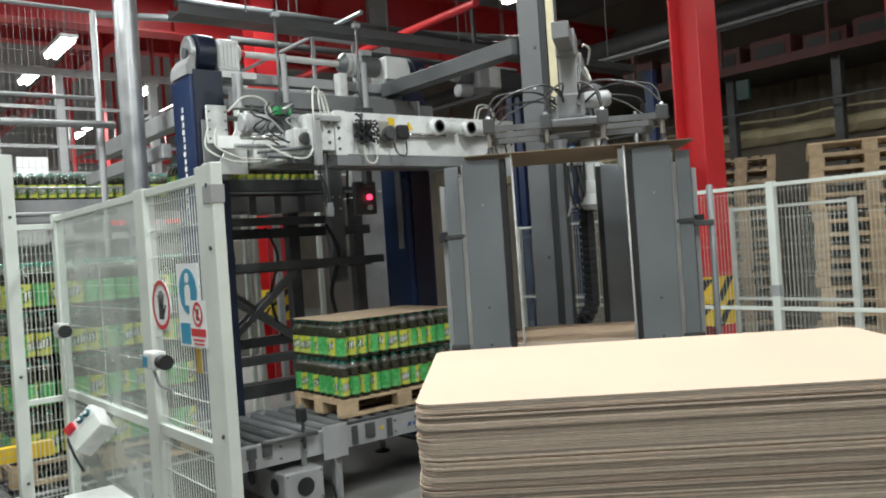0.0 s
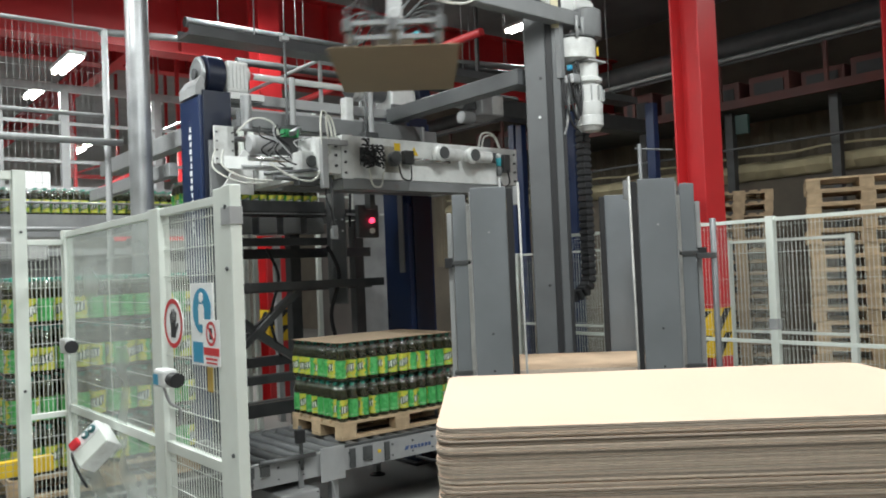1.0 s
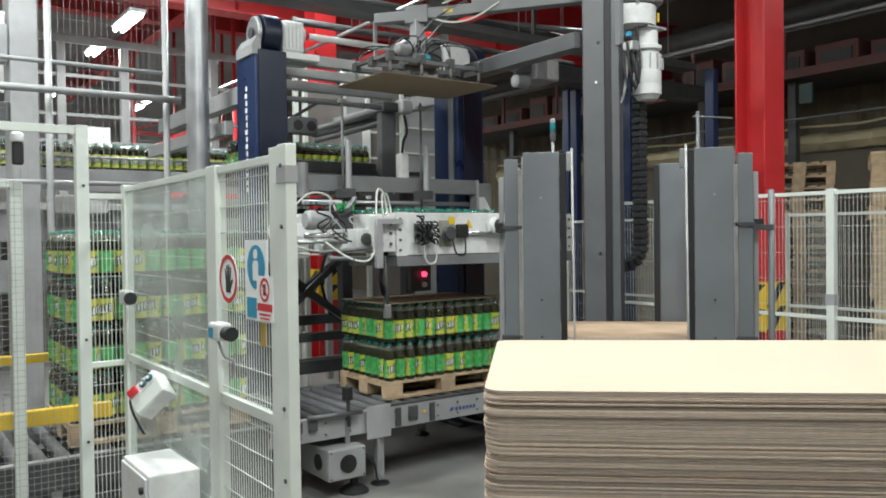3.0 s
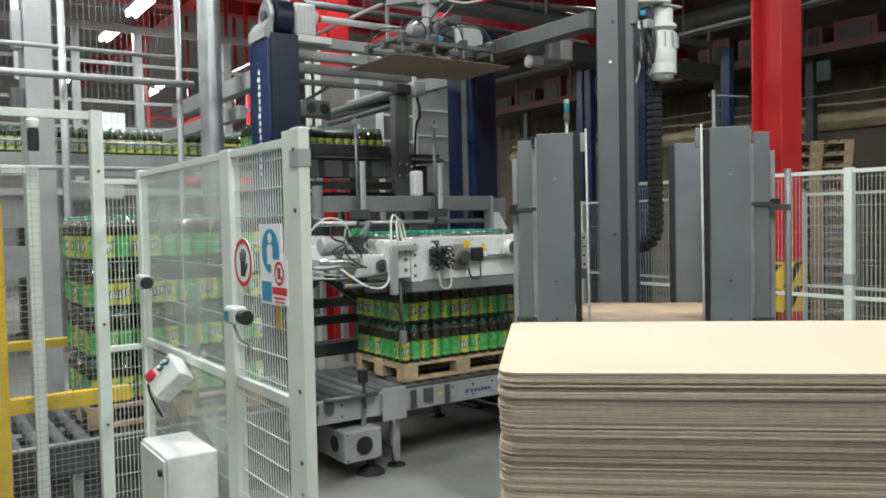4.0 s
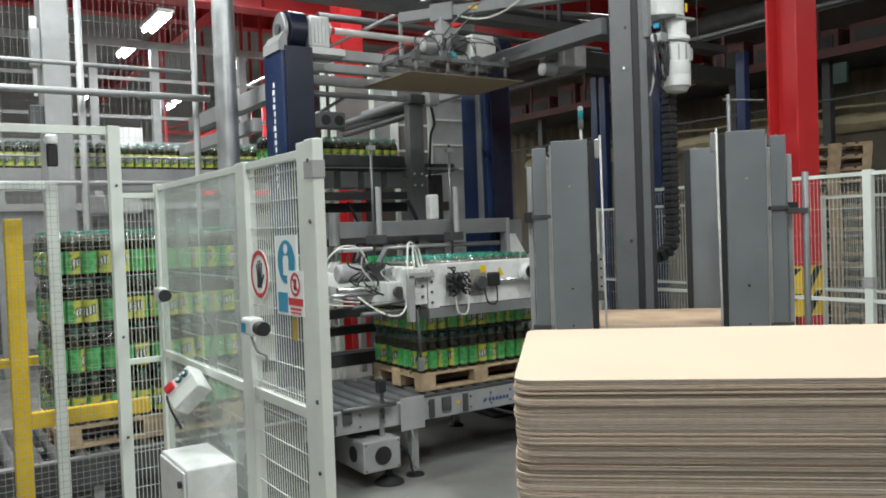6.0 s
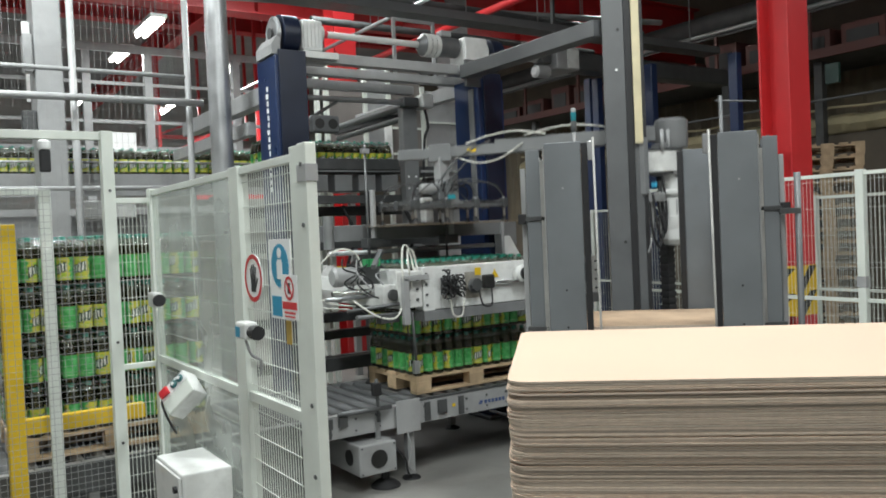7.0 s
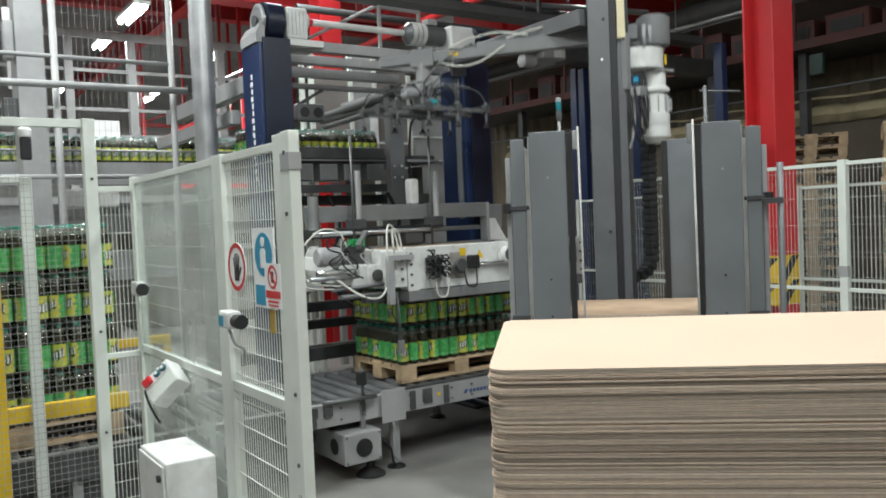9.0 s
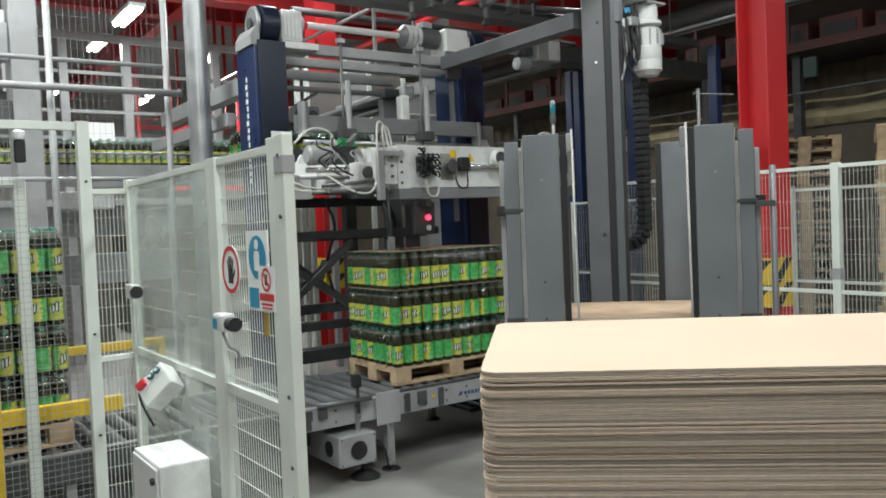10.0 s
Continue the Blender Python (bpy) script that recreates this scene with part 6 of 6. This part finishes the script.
def roof_services():
    """Pipes, trays and a grey post under the roof over the palletiser."""
    for k, (x0, y0, z0, x1, y1, z1, r, m) in enumerate(((4.5, 9.6, 4.7, 9.5, 9.6, 4.7, 0.05, M_DGREY), (3.0, 10.2, 5.0, 10, 8.6, 5.0, 0.045, M_STEEL), (3.6, 9.0, 4.9, 10.0, 9.0, 4.9, 0.06, M_DGREY), (5.2, 7.6, 4.6, 5.2, 16, 4.6, 0.025, M_STEEL), (6.4, 7.0, 4.7, 6.4, 16, 4.7, 0.05, M_RED))):
        p = thing("roof_pipe", "long service pipe under the roof", "pipe")
        part("tube", rod((x0, y0, z0), (x1, y1, z1), r, 12), m, p)
        for s in (0.2, 0.8):
            a = Vector((x0, y0, z0)).lerp(Vector((x1, y1, z1)), s)
            part("hanger", rod(a, (a.x, a.y, 7.0), 0.006, 6), M_STEEL, p)
    t = thing("cable_tray", "galvanised cable tray under the roof", "cable tray")
    part("tray", box(3.2, 7.9, 4.42, 10.5, 8.2, 4.45), M_COL, t)
    for y in (7.9, 8.19):
        part("lip", box(3.2, y, 4.45, 10.5, y + 0.01, 4.52), M_COL, t)
    for x in (4.0, 7.0, 10.0):
        part("hanger", rod((x, 8.05, 4.45), (x, 8.05, 7.0), 0.008, 6), M_STEEL, t)
    c = solid("hall_post_1", box(7.9, 11.4, 0, 8.3, 11.8, 7.0, 0.01), M_LGREY, "pale grey hall post", kind="structure")
    f = thing("clear_guard_box", "small aluminium frame with a clear panel on the palletiser top", "guard")
    for x in (4.15, 4.62):
        part("upright", box(x, 6.95, 3.46, x + 0.03, 6.98, 4.02), M_STEEL, f)
    part("top_bar", box(4.15, 6.95, 4.02, 4.65, 6.98, 4.05), M_STEEL, f)


M_BROWNPANEL = mat("dull_brown_panel", (0.20, 0.18, 0.17), 0.35, var=0.15, scale=2, dirt=0.3)


def partition():
    """Guard partition behind the layer table: dull panels in a pale frame."""
    r = thing("guard_partition", "pale framed guard partition with dull grey panels", "partition")
    for x, z1 in ((4.43, 4.1), (4.56, 4.1), (5.12, 4.15), (5.48, 4.15), (6.02, 3.9), (6.74, 3.9)):
        part("post", box(x, 9.42, 0, x + 0.06, 9.48, z1, 0.004), M_FENCE, r)
    for x0, x1, z0, z1, m in ((4.62, 5.12, 2.6, 3.9, M_BROWNPANEL), (5.18, 5.48, 2.5, 4.1, M_LGREY), (5.54, 6.02, 0.3, 4.1, M_BROWNPANEL), (6.08, 6.74, 0.2, 3.85, M_LGREY)):
        part("panel", box(x0, 9.45, z0, x1, 9.465, z1, 0.003), m, r)
    for z in (2.62, 2.95, 3.3, 3.62):
        part("rail", box(5.54, 9.405, z, 6.02, 9.419, z + 0.03), M_FENCE, r)
        part("rail", box(6.08, 9.425, z + 0.1, 6.74, 9.449, z + 0.125), M_FENCE, r)
    # short white post in front of the partition
    part("notice", box(5.40, 9.39, 2.95, 5.52, 9.40, 3.45, 0.003), M_SIGNWHITE, r, "short white post")


partition()


roof_services()


# ---------------------------------------------------------------- what moves
def spline(keys, t):
    """Smooth value between (seconds, value) keys, with no overshoot."""
    if t <= keys[0][0]:
        return keys[0][1]
    for k in range(len(keys) - 1):
        (t0, a), (t1, b) = keys[k], keys[k + 1]
        if t <= t1:
            def slope(i):
                if i <= 0 or i >= len(keys) - 1:
                    return 0.0
                l = (keys[i][1] - keys[i - 1][1]) / (keys[i][0] - keys[i - 1][0])
                r = (keys[i + 1][1] - keys[i][1]) / (keys[i + 1][0] - keys[i][0])
                return 0.0 if l * r <= 0 else 2 * l * r / (l + r)
            s, h = (t - t0) / (t1 - t0), t1 - t0
            return a * (1 + 2 * s) * (1 - s) ** 2 + h * slope(k) * s * (1 - s) ** 2 + b * s * s * (3 - 2 * s) + h * slope(k + 1) * s * s * (s - 1)
    return keys[-1][1]


HEAD = ((0, 1.352), (1.0, 1.352), (1.5, 1.272), (2.0, 1.006), (2.5, 0.689), (4.0, 0.134), (4.5, 0.062), (5.0, 0.005), (5.5, 0.0), (8.5, 0.0), (9.0, 0.072), (9.5, 0.40), (10.0, 0.88))
LIFT = ((0, -0.86), (0.5, -0.13), (1.0, 0.02), (2.0, 0.0), (5.8, 0.0), (6.8, -0.92), (7.0, -1.26), (7.5, -1.57), (8.0, -1.55), (8.5, -1.34), (9.0, -0.53), (9.5, 0.0), (10.0, 0.02))
SWING = ((0, 0), (0.5, 0.02), (0.6, 0.07), (0.7, 0.14), (0.8, 0.21), (0.9, 0.30), (1.0, 0.40), (1.1, 0.52), (1.2, 0.65), (1.3, 0.79), (1.4, 0.91), (1.6, 1.0), (9.5, 1.0), (9.7, 0.9), (10.0, 0.3))
TURN = ((0, 0), (0.5, 0.02), (0.6, 0.12), (0.7, 0.27), (0.8, 0.40), (0.9, 0.53), (1.0, 0.61), (1.1, 0.73), (1.2, 0.84), (1.3, 0.92), (1.4, 0.97), (1.6, 1.0), (9.5, 1.0), (9.7, 0.86), (10.0, 0.4))
LOAD = ((0, 0), (4.6, 0), (5.0, -0.055), (5.5, -0.205), (7.0, -0.53), (7.5, -0.66), (8.5, -0.872), (9.0, -0.984), (10.0, -1.25))


def grip_pose(t, dz=0.0):
    s = spline(SWING, t)
    a = radians(218.0 - 92.3 * s)
    return pose(PIVOT[0] + 1.963 * math.cos(a), PIVOT[1] + 1.963 * math.sin(a), 2.97 + spline(LIFT, t) + dz, 0, 0, -45 - 135 * spline(TURN, t))


def motions():
    ticks = [k / 10 for k in range(101)]
    walk(head, [(t, pose(3.30, 5.25, 1.622 + spline(HEAD, t))) for t in ticks])
    base = PAD2 + 0.006
    walk(held_layer, [(t, pose(PX, PY, base + (spline(HEAD, t) if t < 7 else 0.0))) for t in ticks])
    walk(lift, [(t, pose(*PIVOT, 2.97 + spline(LIFT, t))) for t in ticks])
    walk(chain, [(t, pose(5.15, 4.44, 0.5 * spline(LIFT, t))) for t in ticks])
    walk(arm, [(t, pose(*PIVOT, 2.97 + spline(LIFT, t), 0, 0, 218.0 - 92.3 * spline(SWING, t))) for t in ticks])
    walk(grip, [(t, grip_pose(t)) for t in ticks])
    corner = Matrix.Translation((-0.6, -0.4, 0))
    rest = base + BOTTLE_H + 0.001
    rows = []
    for t in ticks:
        m = grip_pose(t, 0.249) @ corner
        if t >= 7.5:
            m = Matrix.Translation((PX + 0.6, PY + 0.4, rest)) @ pose(0, 0, 0, 0, 0, -180) @ corner
        elif m.translation.z < rest:
            m.translation.z = rest
        rows.append((t, m))
    walk(held_pad, rows)
    walk(fin_pallet, [(t, pose(1.02 + spline(LOAD, t), PY, PZ)) for t in ticks])
    for i, l in enumerate(fin_layers):
        walk(l, [(t, pose(1.02 + spline(LOAD, t), PY, DECK + i * LAYER_H)) for t in ticks])


motions()
